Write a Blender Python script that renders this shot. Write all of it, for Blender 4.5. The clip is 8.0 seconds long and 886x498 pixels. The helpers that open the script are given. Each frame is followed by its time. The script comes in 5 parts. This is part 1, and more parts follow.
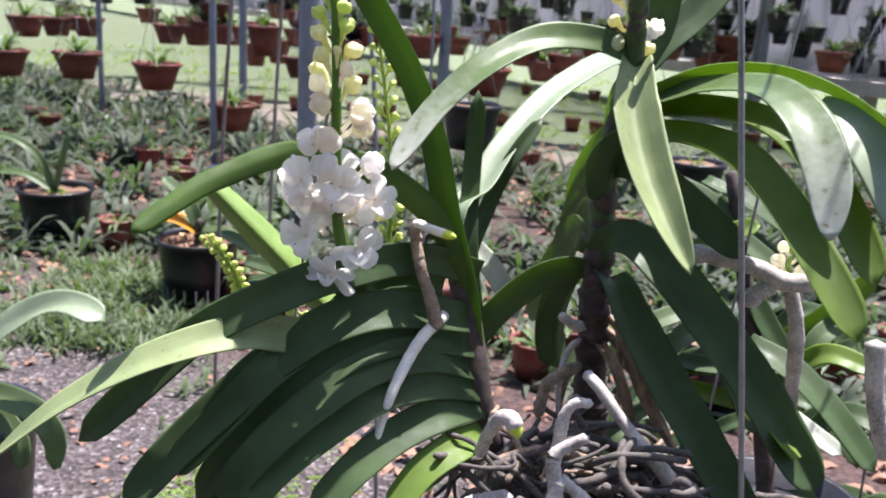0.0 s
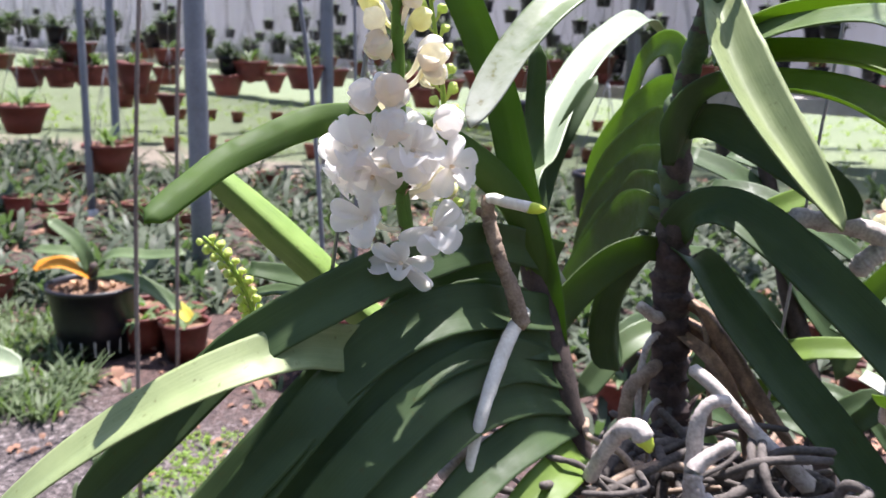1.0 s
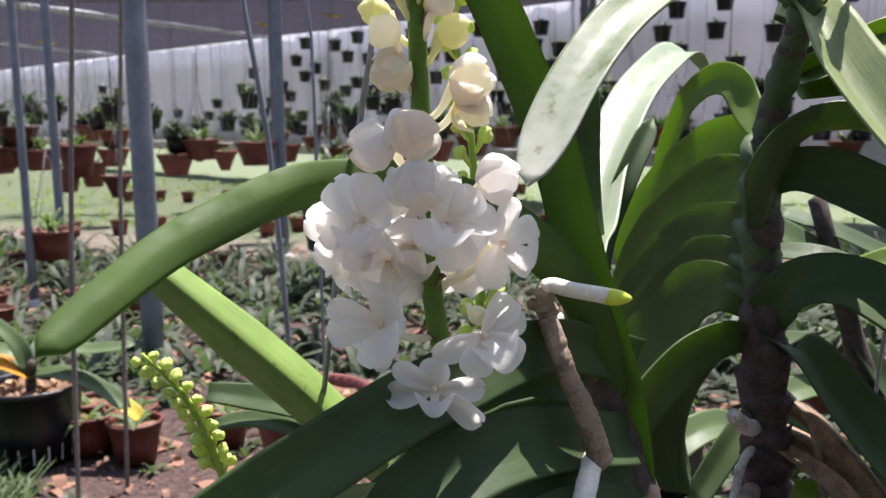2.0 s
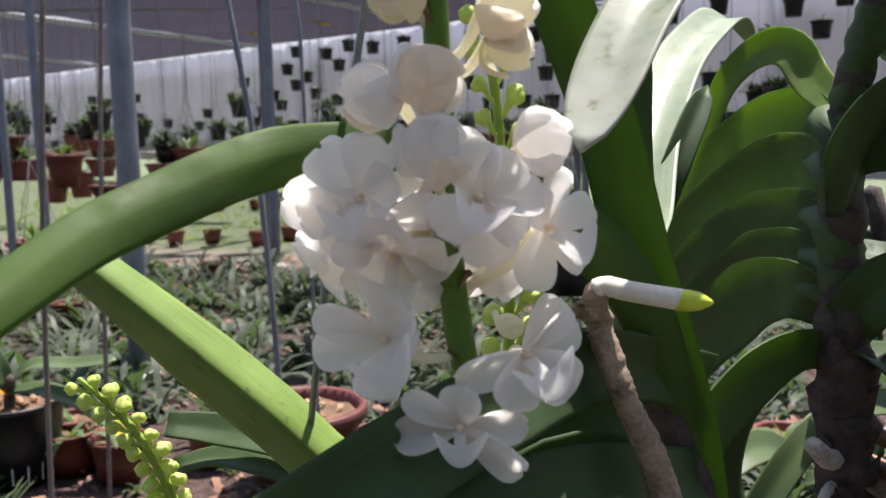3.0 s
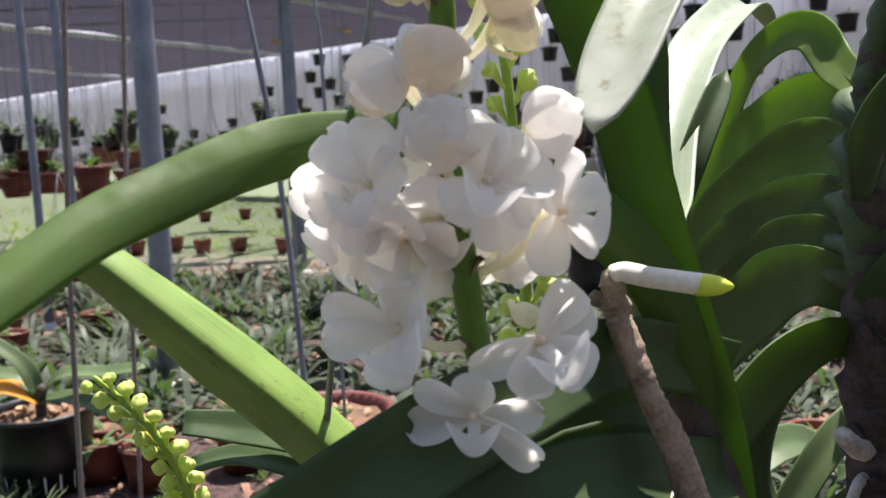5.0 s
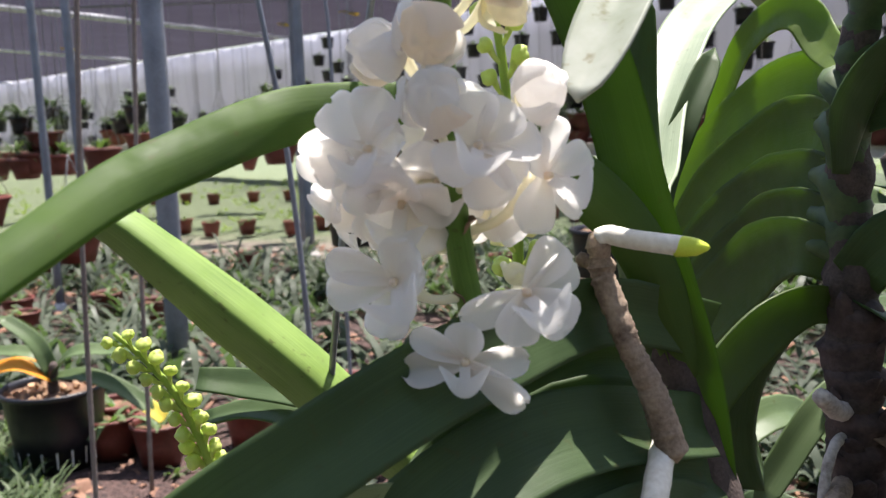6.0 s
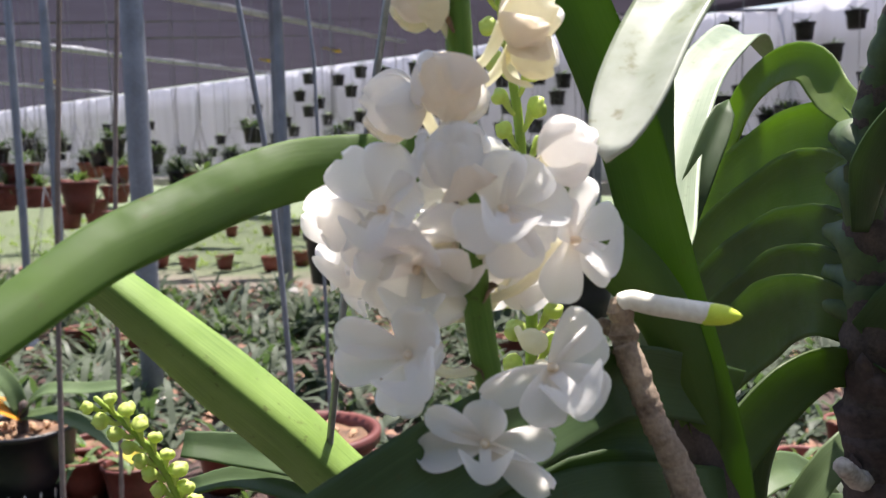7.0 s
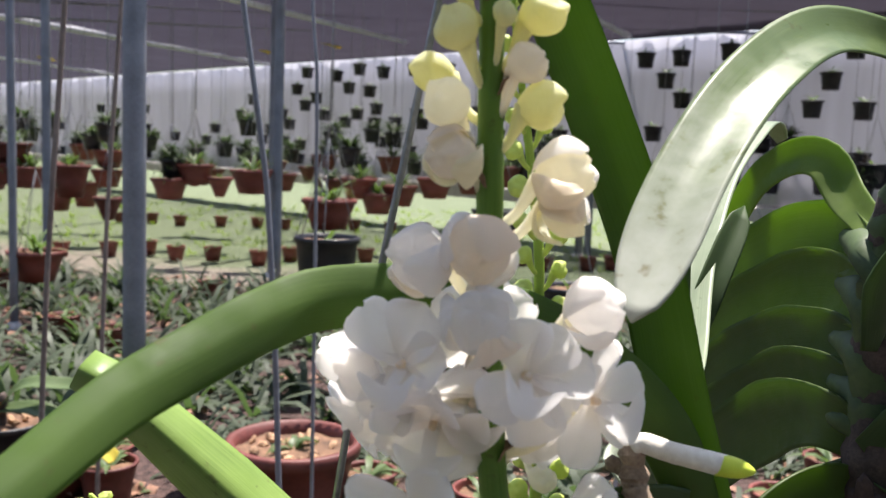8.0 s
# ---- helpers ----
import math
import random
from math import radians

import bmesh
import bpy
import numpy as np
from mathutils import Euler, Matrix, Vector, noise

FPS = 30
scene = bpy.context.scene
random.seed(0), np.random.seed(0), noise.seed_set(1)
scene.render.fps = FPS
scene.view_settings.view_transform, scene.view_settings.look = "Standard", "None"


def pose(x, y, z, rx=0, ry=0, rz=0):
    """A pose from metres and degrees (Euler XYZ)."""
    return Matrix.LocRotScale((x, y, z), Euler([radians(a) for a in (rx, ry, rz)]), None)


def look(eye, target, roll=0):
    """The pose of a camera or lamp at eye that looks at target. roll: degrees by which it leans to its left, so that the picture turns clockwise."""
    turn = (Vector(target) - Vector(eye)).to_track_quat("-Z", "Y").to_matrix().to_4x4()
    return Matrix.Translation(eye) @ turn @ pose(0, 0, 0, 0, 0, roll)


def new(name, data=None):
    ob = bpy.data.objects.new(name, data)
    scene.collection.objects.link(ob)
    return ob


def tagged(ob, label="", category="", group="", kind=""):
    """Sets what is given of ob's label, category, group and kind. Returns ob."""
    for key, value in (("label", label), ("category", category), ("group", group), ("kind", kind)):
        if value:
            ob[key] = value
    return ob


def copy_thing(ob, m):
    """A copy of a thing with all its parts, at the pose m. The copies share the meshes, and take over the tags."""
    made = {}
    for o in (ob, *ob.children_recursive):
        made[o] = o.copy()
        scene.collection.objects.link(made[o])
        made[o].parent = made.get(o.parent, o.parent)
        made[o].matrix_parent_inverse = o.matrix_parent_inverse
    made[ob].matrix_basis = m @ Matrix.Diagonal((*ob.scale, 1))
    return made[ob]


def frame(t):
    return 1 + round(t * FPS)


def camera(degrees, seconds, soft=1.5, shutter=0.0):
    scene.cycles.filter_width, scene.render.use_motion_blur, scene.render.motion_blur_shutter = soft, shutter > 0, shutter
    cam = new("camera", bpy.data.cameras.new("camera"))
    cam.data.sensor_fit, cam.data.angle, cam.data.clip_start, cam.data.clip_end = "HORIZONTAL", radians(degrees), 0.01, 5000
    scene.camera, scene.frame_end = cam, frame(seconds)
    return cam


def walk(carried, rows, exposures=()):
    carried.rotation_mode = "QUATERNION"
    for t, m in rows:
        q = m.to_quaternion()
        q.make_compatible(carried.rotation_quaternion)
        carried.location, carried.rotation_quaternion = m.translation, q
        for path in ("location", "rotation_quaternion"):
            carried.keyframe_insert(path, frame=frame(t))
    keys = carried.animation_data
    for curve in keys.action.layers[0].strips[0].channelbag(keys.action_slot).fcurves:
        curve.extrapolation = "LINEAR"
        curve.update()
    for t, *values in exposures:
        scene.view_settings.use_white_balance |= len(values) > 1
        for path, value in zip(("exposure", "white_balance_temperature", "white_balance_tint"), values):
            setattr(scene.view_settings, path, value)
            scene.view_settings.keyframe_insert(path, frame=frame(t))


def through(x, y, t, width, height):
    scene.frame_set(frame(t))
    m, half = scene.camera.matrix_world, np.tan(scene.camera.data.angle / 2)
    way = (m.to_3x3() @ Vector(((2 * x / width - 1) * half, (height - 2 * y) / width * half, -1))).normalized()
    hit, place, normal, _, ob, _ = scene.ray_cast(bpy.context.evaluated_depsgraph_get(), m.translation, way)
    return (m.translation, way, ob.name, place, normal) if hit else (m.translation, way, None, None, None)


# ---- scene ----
cam = camera(52.0, 8.0, soft=1.35, shutter=0.3)
PATH = [
    (0.0, pose(0.0461, -0.5384, 0.7334, 74.59, -3.43, 9.06)),
    (0.5, pose(-0.0127, -0.5102, 0.7039, 74.85, -3.15, 5.68)),
    (1.0, pose(-0.0763, -0.4412, 0.6698, 77.19, -1.33, 0.53)),
    (1.5, pose(-0.1062, -0.3640, 0.6580, 79.79, -0.70, -2.45)),
    (2.0, pose(-0.1084, -0.2997, 0.6534, 81.65, 0.66, -2.70)),
    (3.5, pose(-0.1144, -0.2102, 0.6330, 82.30, 1.04, -3.25)),
    (4.0, pose(-0.1131, -0.2090, 0.6364, 82.41, 1.66, -2.50)),
    (5.5, pose(-0.1082, -0.2296, 0.6289, 82.58, 2.36, -1.63)),
    (6.0, pose(-0.1065, -0.2382, 0.6278, 81.60, 2.17, -1.20)),
    (6.5, pose(-0.0957, -0.2332, 0.6362, 80.89, 1.88, -0.32)),
    (7.0, pose(-0.1157, -0.2185, 0.6333, 83.84, 1.36, -2.51)),
    (7.5, pose(-0.1173, -0.2100, 0.6555, 84.31, -0.55, -1.93)),
    (8.0, pose(-0.1237, -0.2099, 0.6693, 83.77, -2.10, -2.90)),
]
walk(cam, PATH, exposures=[(0.0, 1.51, 6030, 18), (1.0, 1.62, 6080, 18), (2.0, 1.27, 6300, 17), (3.5, 1.00, 6370, 15), (4.2, 0.92, 6370, 15), (5.5, 1.40, 6400, 14), (6.5, 1.38, 6420, 14), (7.5, 1.34, 6420, 14), (8.0, 1.24, 6460, 14)])

cam.data.dof.use_dof = True
cam.data.dof.focus_distance, cam.data.dof.aperture_fstop = 0.36, 26.0

# ---- light ----
SUN_FROM = Vector((0.17, 0.27, 0.94)).normalized()
world = bpy.data.worlds.new("sky")
scene.world = world
world.use_nodes = True
wn = world.node_tree.nodes
sky = wn.new("ShaderNodeTexSky")
sky.sky_type = "NISHITA"
sky.sun_disc = False
sky.sun_elevation = math.asin(SUN_FROM.z)
sky.sun_rotation = math.atan2(SUN_FROM.x, SUN_FROM.y)
sky.air_density, sky.dust_density = 1.2, 2.0
wn["Background"].inputs["Strength"].default_value = 0.080
world.node_tree.links.new(sky.outputs[0], wn["Background"].inputs["Color"])
sun = new("sun", bpy.data.lights.new("sun", "SUN"))
sun.data.energy, sun.data.angle, sun.data.color = 5.0, radians(0.6), (1.0, 0.95, 0.86)
sun.matrix_world = look(SUN_FROM * 10, (0, 0, 0))


# ---- materials ----
def mat(name):
    m = bpy.data.materials.new(name)
    m.use_nodes = True
    return m, m.node_tree.nodes, m.node_tree.links, m.node_tree.nodes["Principled BSDF"]


def ramp(nodes, stops):
    r = nodes.new("ShaderNodeValToRGB")
    while len(r.color_ramp.elements) < len(stops):
        r.color_ramp.elements.new(0.5)
    for e, (p, c) in zip(r.color_ramp.elements, stops):
        e.position, e.color = p, (*c, 1)
    return r


def noise_tex(nodes, links, scale, detail=6.0, space="Object"):
    co = nodes.new("ShaderNodeTexCoord")
    n = nodes.new("ShaderNodeTexNoise")
    n.inputs["Scale"].default_value, n.inputs["Detail"].default_value = scale, detail
    links.new(co.outputs[space], n.inputs["Vector"])
    return n


def surface(name, dark, light, scale, rough=0.6, metal=0.0, bump=0.2, fine=12.0, spread=0.0):
    """Two-scale mottled surface: a broad stain and a fine grain with relief."""
    m, n, l, p = mat(name)
    a = noise_tex(n, l, scale)
    b = noise_tex(n, l, scale * fine, 4)
    mix = n.new("ShaderNodeMath")
    mix.operation = "MULTIPLY_ADD"
    l.new(b.outputs[0], mix.inputs[0])
    mix.inputs[1].default_value = 0.45
    add = n.new("ShaderNodeMath")
    add.operation = "MULTIPLY"
    add.inputs[1].default_value = 0.75
    l.new(a.outputs[0], add.inputs[0])
    l.new(add.outputs[0], mix.inputs[2])
    r = ramp(n, [(0.36, dark), (0.78, light)])
    l.new(mix.outputs[0], r.inputs[0])
    col = r.outputs[0]
    if spread:
        info = n.new("ShaderNodeObjectInfo")
        hsv = n.new("ShaderNodeHueSaturation")
        mr = n.new("ShaderNodeMapRange")
        mr.inputs["To Min"].default_value, mr.inputs["To Max"].default_value = 1 - spread, 1 + spread
        l.new(info.outputs["Random"], mr.inputs["Value"])
        l.new(mr.outputs[0], hsv.inputs["Value"])
        l.new(col, hsv.inputs["Color"])
        col = hsv.outputs[0]
    l.new(col, p.inputs["Base Color"])
    p.inputs["Roughness"].default_value, p.inputs["Metallic"].default_value = rough, metal
    if bump:
        bp = n.new("ShaderNodeBump")
        bp.inputs["Strength"].default_value, bp.inputs["Distance"].default_value = bump, 0.3 / (scale * fine)
        l.new(b.outputs[0], bp.inputs["Height"])
        l.new(bp.outputs[0], p.inputs["Normal"])
    return m


def living(name, dark, light, scale, rough=0.4, through=0.3, glow=(0.25, 0.5, 0.04), bump=0.08, stretch=True):
    """Leaf or petal: mottled, faint lengthwise veins along U, some light passing through."""
    m, n, l, p = mat(name)
    a = noise_tex(n, l, scale)
    uv = n.new("ShaderNodeTexCoord")
    mp = n.new("ShaderNodeMapping")
    mp.inputs["Scale"].default_value = (6, 90, 1) if stretch else (25, 25, 1)
    l.new(uv.outputs["UV"], mp.inputs["Vector"])
    v = n.new("ShaderNodeTexNoise")
    v.inputs["Scale"].default_value, v.inputs["Detail"].default_value = 1.0, 3.0
    l.new(mp.outputs[0], v.inputs["Vector"])
    mix = n.new("ShaderNodeMath")
    mix.operation = "MULTIPLY_ADD"
    mix.inputs[1].default_value = 0.55 if stretch else 0.4
    l.new(v.outputs[0], mix.inputs[0])
    half = n.new("ShaderNodeMath")
    half.operation = "MULTIPLY"
    half.inputs[1].default_value = 0.55 if stretch else 0.65
    l.new(a.outputs[0], half.inputs[0])
    l.new(half.outputs[0], mix.inputs[2])
    r = ramp(n, [(0.33, dark), (0.68, light)])
    l.new(mix.outputs[0], r.inputs[0])
    colour = r.outputs[0]
    if stretch:
        dots = noise_tex(n, l, 260, 2)
        cut = n.new("ShaderNodeMapRange")
        cut.inputs["From Min"].default_value, cut.inputs["From Max"].default_value = 0.66, 0.74
        cut.inputs["To Max"].default_value = 0.55
        l.new(dots.outputs[0], cut.inputs["Value"])
        scar = n.new("ShaderNodeMix")
        scar.data_type = "RGBA"
        l.new(cut.outputs[0], scar.inputs[0])
        l.new(colour, scar.inputs[6])
        scar.inputs[7].default_value = (0.07, 0.06, 0.02, 1)
        colour = scar.outputs[2]
    l.new(colour, p.inputs["Base Color"])
    p.inputs["Roughness"].default_value = rough
    if stretch:
        wax = noise_tex(n, l, scale * 3.5, 5)
        wr = n.new("ShaderNodeMapRange")
        wr.inputs["From Min"].default_value, wr.inputs["From Max"].default_value = 0.3, 0.7
        wr.inputs["To Min"].default_value, wr.inputs["To Max"].default_value = rough - 0.10, rough + 0.16
        l.new(wax.outputs[0], wr.inputs["Value"])
        l.new(wr.outputs[0], p.inputs["Roughness"])
    p.inputs["Specular IOR Level"].default_value = 0.27
    bp = n.new("ShaderNodeBump")
    bp.inputs["Strength"].default_value, bp.inputs["Distance"].default_value = bump, 0.002
    l.new(v.outputs[0], bp.inputs["Height"])
    l.new(bp.outputs[0], p.inputs["Normal"])
    if through:
        tr = n.new("ShaderNodeBsdfTranslucent")
        tr.inputs["Color"].default_value = (*glow, 1)
        sh = n.new("ShaderNodeMixShader")
        sh.inputs[0].default_value = through
        l.new(p.outputs[0], sh.inputs[1])
        l.new(tr.outputs[0], sh.inputs[2])
        l.new(sh.outputs[0], n["Material Output"].inputs["Surface"])
    return m


LEAF = living("leaf_green", (0.025, 0.044, 0.018), (0.068, 0.106, 0.044), 30, 0.48, 0.18, (0.26, 0.42, 0.05), 0.12)
LEAF_ARCH = living("leaf_arching", (0.027, 0.054, 0.010), (0.073, 0.127, 0.024), 30, 0.66, 0.26, (0.28, 0.48, 0.03), 0.12)
LEAF.node_tree.nodes["Principled BSDF"].inputs["Specular IOR Level"].default_value = 0.2
# glossy; base lightened to imitate sun sheen, also used for one truly pale leaf
LEAF_PALE_LIT = living("leaf_pale_lit", (0.135, 0.180, 0.100), (0.250, 0.305, 0.190), 30, 0.46, 0.16, (0.25, 0.36, 0.10))
LEAF_PALE_LIT.node_tree.nodes["Principled BSDF"].inputs["Specular IOR Level"].default_value = 0.6
LEAF_FAN = living("leaf_fan", (0.033, 0.052, 0.016), (0.080, 0.112, 0.034), 45, 0.46, 0.26, (0.30, 0.48, 0.03), 0.22)
# lit copy of LEAF_FAN: sun through the upper leaves, painted as a lime base
LEAF_BACKLIT = living("leaf_backlit", (0.055, 0.092, 0.016), (0.125, 0.180, 0.038), 45, 0.46, 0.36, (0.40, 0.60, 0.03), 0.18)
LEAF_LIME = living("leaf_lime", (0.09, 0.15, 0.028), (0.17, 0.25, 0.05), 30, 0.45, 0.34, (0.38, 0.56, 0.05))
# pale base: strong sun on two of the green leaves, put into their colour
LEAF_SUNNED = living("leaf_sunned", (0.120, 0.160, 0.068), (0.280, 0.330, 0.155), 30, 0.46, 0.12, (0.28, 0.40, 0.10), 0.15)
LEAF_KEEL = living("leaf_keeled", (0.082, 0.145, 0.027), (0.192, 0.288, 0.066), 30, 0.48, 0.03, (0.34, 0.50, 0.06))
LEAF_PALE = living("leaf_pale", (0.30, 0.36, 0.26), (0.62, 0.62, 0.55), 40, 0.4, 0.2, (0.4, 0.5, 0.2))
LEAF_FAR = living("leaf_dull", (0.05, 0.085, 0.035), (0.13, 0.18, 0.08), 9, 0.42, 0.25, (0.2, 0.35, 0.06))
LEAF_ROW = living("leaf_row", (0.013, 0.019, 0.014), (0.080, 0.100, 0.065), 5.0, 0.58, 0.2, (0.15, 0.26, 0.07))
LEAF_ORANGE = living("leaf_orange", (0.55, 0.20, 0.02), (0.75, 0.40, 0.04), 25, 0.45, 0.4, (0.9, 0.4, 0.03))
LEAF_YELLOW = living("leaf_yellow", (0.45, 0.38, 0.05), (0.70, 0.60, 0.10), 25, 0.5, 0.3, (0.8, 0.6, 0.1))


def scarred_leaf():
    """A leaf whose far end has bleached: pale and speckled from two thirds of its length on."""
    m = living("leaf_bleached", (0.05, 0.085, 0.03), (0.11, 0.16, 0.055), 30, 0.36, 0.16, (0.25, 0.36, 0.08))
    n, l = m.node_tree.nodes, m.node_tree.links
    p = n["Principled BSDF"]
    green = p.inputs["Base Color"].links[0].from_socket
    uv = n.new("ShaderNodeTexCoord")
    sep = n.new("ShaderNodeSeparateXYZ")
    l.new(uv.outputs["UV"], sep.inputs[0])
    speck = noise_tex(n, l, 160, 5)
    wob = n.new("ShaderNodeMath")
    wob.operation = "MULTIPLY_ADD"
    wob.inputs[1].default_value = 0.25
    l.new(speck.outputs[0], wob.inputs[0])
    l.new(sep.outputs["X"], wob.inputs[2])
    r = n.new("ShaderNodeMapRange")
    r.inputs["From Min"].default_value, r.inputs["From Max"].default_value = 0.76, 1.12
    l.new(wob.outputs[0], r.inputs["Value"])
    pale = ramp(n, [(0.30, (0.22, 0.17, 0.11)), (0.40, (0.42, 0.435, 0.38))])
    l.new(speck.outputs[0], pale.inputs[0])
    mix = n.new("ShaderNodeMix")
    mix.data_type = "RGBA"
    l.new(r.outputs[0], mix.inputs[0])
    l.new(green, mix.inputs[6])
    l.new(pale.outputs[0], mix.inputs[7])
    l.new(mix.outputs[2], p.inputs["Base Color"])
    return m


LEAF_SCARRED = scarred_leaf()
PETAL = living("petal_white", (0.84, 0.82, 0.805), (0.92, 0.905, 0.89), 60, 0.7, 0.70, (0.97, 0.95, 0.93), 0.2, False)
PETAL_CREAM = living("petal_cream", (0.84, 0.81, 0.67), (0.92, 0.90, 0.80), 80, 0.75, 0.66, (0.97, 0.93, 0.76), 0.10, False)

PETAL_BLUSH = living("petal_blush", (0.84, 0.76, 0.68), (0.92, 0.88, 0.81), 90, 0.75, 0.66, (0.97, 0.90, 0.80), 0.12, False)


def warm_claw(m, tint):
    """Tints the narrow base of each petal: U runs from claw to tip."""
    n, l = m.node_tree.nodes, m.node_tree.links
    p = n["Principled BSDF"]
    white = p.inputs["Base Color"].links[0].from_socket
    uv = n.new("ShaderNodeTexCoord")
    sep = n.new("ShaderNodeSeparateXYZ")
    l.new(uv.outputs["UV"], sep.inputs[0])
    r = n.new("ShaderNodeMapRange")
    r.interpolation_type = "SMOOTHSTEP"
    r.inputs["From Min"].default_value, r.inputs["From Max"].default_value = 0.42, 0.05
    l.new(sep.outputs["X"], r.inputs["Value"])
    mix = n.new("ShaderNodeMix")
    mix.data_type = "RGBA"
    l.new(r.outputs[0], mix.inputs[0])
    l.new(white, mix.inputs[6])
    mix.inputs[7].default_value = (*tint, 1)
    l.new(mix.outputs[2], p.inputs["Base Color"])


warm_claw(PETAL, (0.92, 0.84, 0.76))
BUD_YELLOW = living("bud_yellow", (0.74, 0.74, 0.38), (0.90, 0.88, 0.60), 70, 0.5, 0.40, (0.94, 0.90, 0.45), 0.1, False)
BUD_GREEN = living("bud_green", (0.48, 0.58, 0.13), (0.72, 0.76, 0.28), 70, 0.42, 0.3, (0.7, 0.85, 0.15), 0.1, False)
THROAT = living("petal_throat", (0.86, 0.76, 0.62), (0.92, 0.86, 0.76), 90, 0.5, 0.35, (0.95, 0.75, 0.5), 0.1, False)
SPIKE = living("spike_green", (0.060, 0.130, 0.018), (0.135, 0.240, 0.042), 60, 0.42, 0.1, (0.35, 0.55, 0.08))
SPIKE_PALE = living("spike_pale", (0.26, 0.38, 0.06), (0.42, 0.54, 0.12), 60, 0.45, 0.15, (0.5, 0.7, 0.1))
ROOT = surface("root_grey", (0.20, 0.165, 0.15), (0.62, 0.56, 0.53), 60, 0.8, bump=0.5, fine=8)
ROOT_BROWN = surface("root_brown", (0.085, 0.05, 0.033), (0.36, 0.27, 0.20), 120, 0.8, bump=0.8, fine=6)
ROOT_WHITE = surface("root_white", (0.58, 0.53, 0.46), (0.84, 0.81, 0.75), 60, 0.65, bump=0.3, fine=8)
ROOT_DARK = surface("root_dark", (0.024, 0.019, 0.017), (0.135, 0.115, 0.105), 70, 0.85, bump=0.6, fine=8)
DRY_BASE = surface("dried_leaf_base", (0.055, 0.031, 0.020), (0.30, 0.19, 0.115), 110, 0.8, bump=0.7, fine=7)
SHEATH = surface("leaf_sheath", (0.020, 0.040, 0.010), (0.060, 0.096, 0.026), 50, 0.6, bump=0.12, fine=7)
STEM = surface("old_stem", (0.012, 0.009, 0.008), (0.095, 0.066, 0.058), 110, 0.85, bump=1.0, fine=7)
TIP_GREEN = living("root_tip_green", (0.55, 0.68, 0.05), (0.72, 0.82, 0.12), 60, 0.35, 0.2, (0.8, 0.9, 0.1), 0.05, False)
BARK = surface("bark_chip", (0.20, 0.10, 0.05), (0.55, 0.36, 0.22), 40, 0.85, bump=0.5, fine=6, spread=0.4)
POT_BLACK = surface("black_plastic", (0.006, 0.006, 0.010), (0.018, 0.018, 0.026), 14, 0.40, bump=0.1, spread=0.3)
POT_CLAY = surface("terracotta_plastic", (0.090, 0.021, 0.018), (0.205, 0.052, 0.042), 10, 0.55, bump=0.15, spread=0.3)
SOIL = surface("potting_soil", (0.05, 0.03, 0.02), (0.22, 0.12, 0.07), 30, 0.95, bump=0.8, fine=5)
GALV = surface("galvanised_steel", (0.15, 0.155, 0.185), (0.26, 0.27, 0.32), 12, 0.55, 0.4, 0.1)
WIRE = surface("steel_wire", (0.16, 0.16, 0.17), (0.34, 0.34, 0.36), 40, 0.45, 0.6, 0.1)
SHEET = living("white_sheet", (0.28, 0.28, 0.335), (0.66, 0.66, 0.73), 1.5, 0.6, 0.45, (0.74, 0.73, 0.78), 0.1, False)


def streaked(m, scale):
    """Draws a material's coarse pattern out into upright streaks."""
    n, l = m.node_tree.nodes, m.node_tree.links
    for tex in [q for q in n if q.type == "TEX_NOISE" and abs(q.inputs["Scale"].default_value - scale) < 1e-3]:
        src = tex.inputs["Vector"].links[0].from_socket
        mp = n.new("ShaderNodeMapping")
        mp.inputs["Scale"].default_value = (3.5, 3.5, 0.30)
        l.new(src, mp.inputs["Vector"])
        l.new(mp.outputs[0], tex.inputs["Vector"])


# streaks in the sheet's colour strengthen the shading of its folds
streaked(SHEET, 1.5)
TIMBER = surface("grey_timber", (0.12, 0.09, 0.08), (0.26, 0.21, 0.19), 8, 0.9, bump=0.5)
STONE = surface("pale_stone", (0.40, 0.37, 0.35), (0.66, 0.62, 0.60), 6, 0.9, bump=0.4)


NET = living("shade_net", (0.085, 0.077, 0.105), (0.165, 0.15, 0.20), 2.0, 0.8, 0.3, (0.22, 0.20, 0.27), 0.05, False)


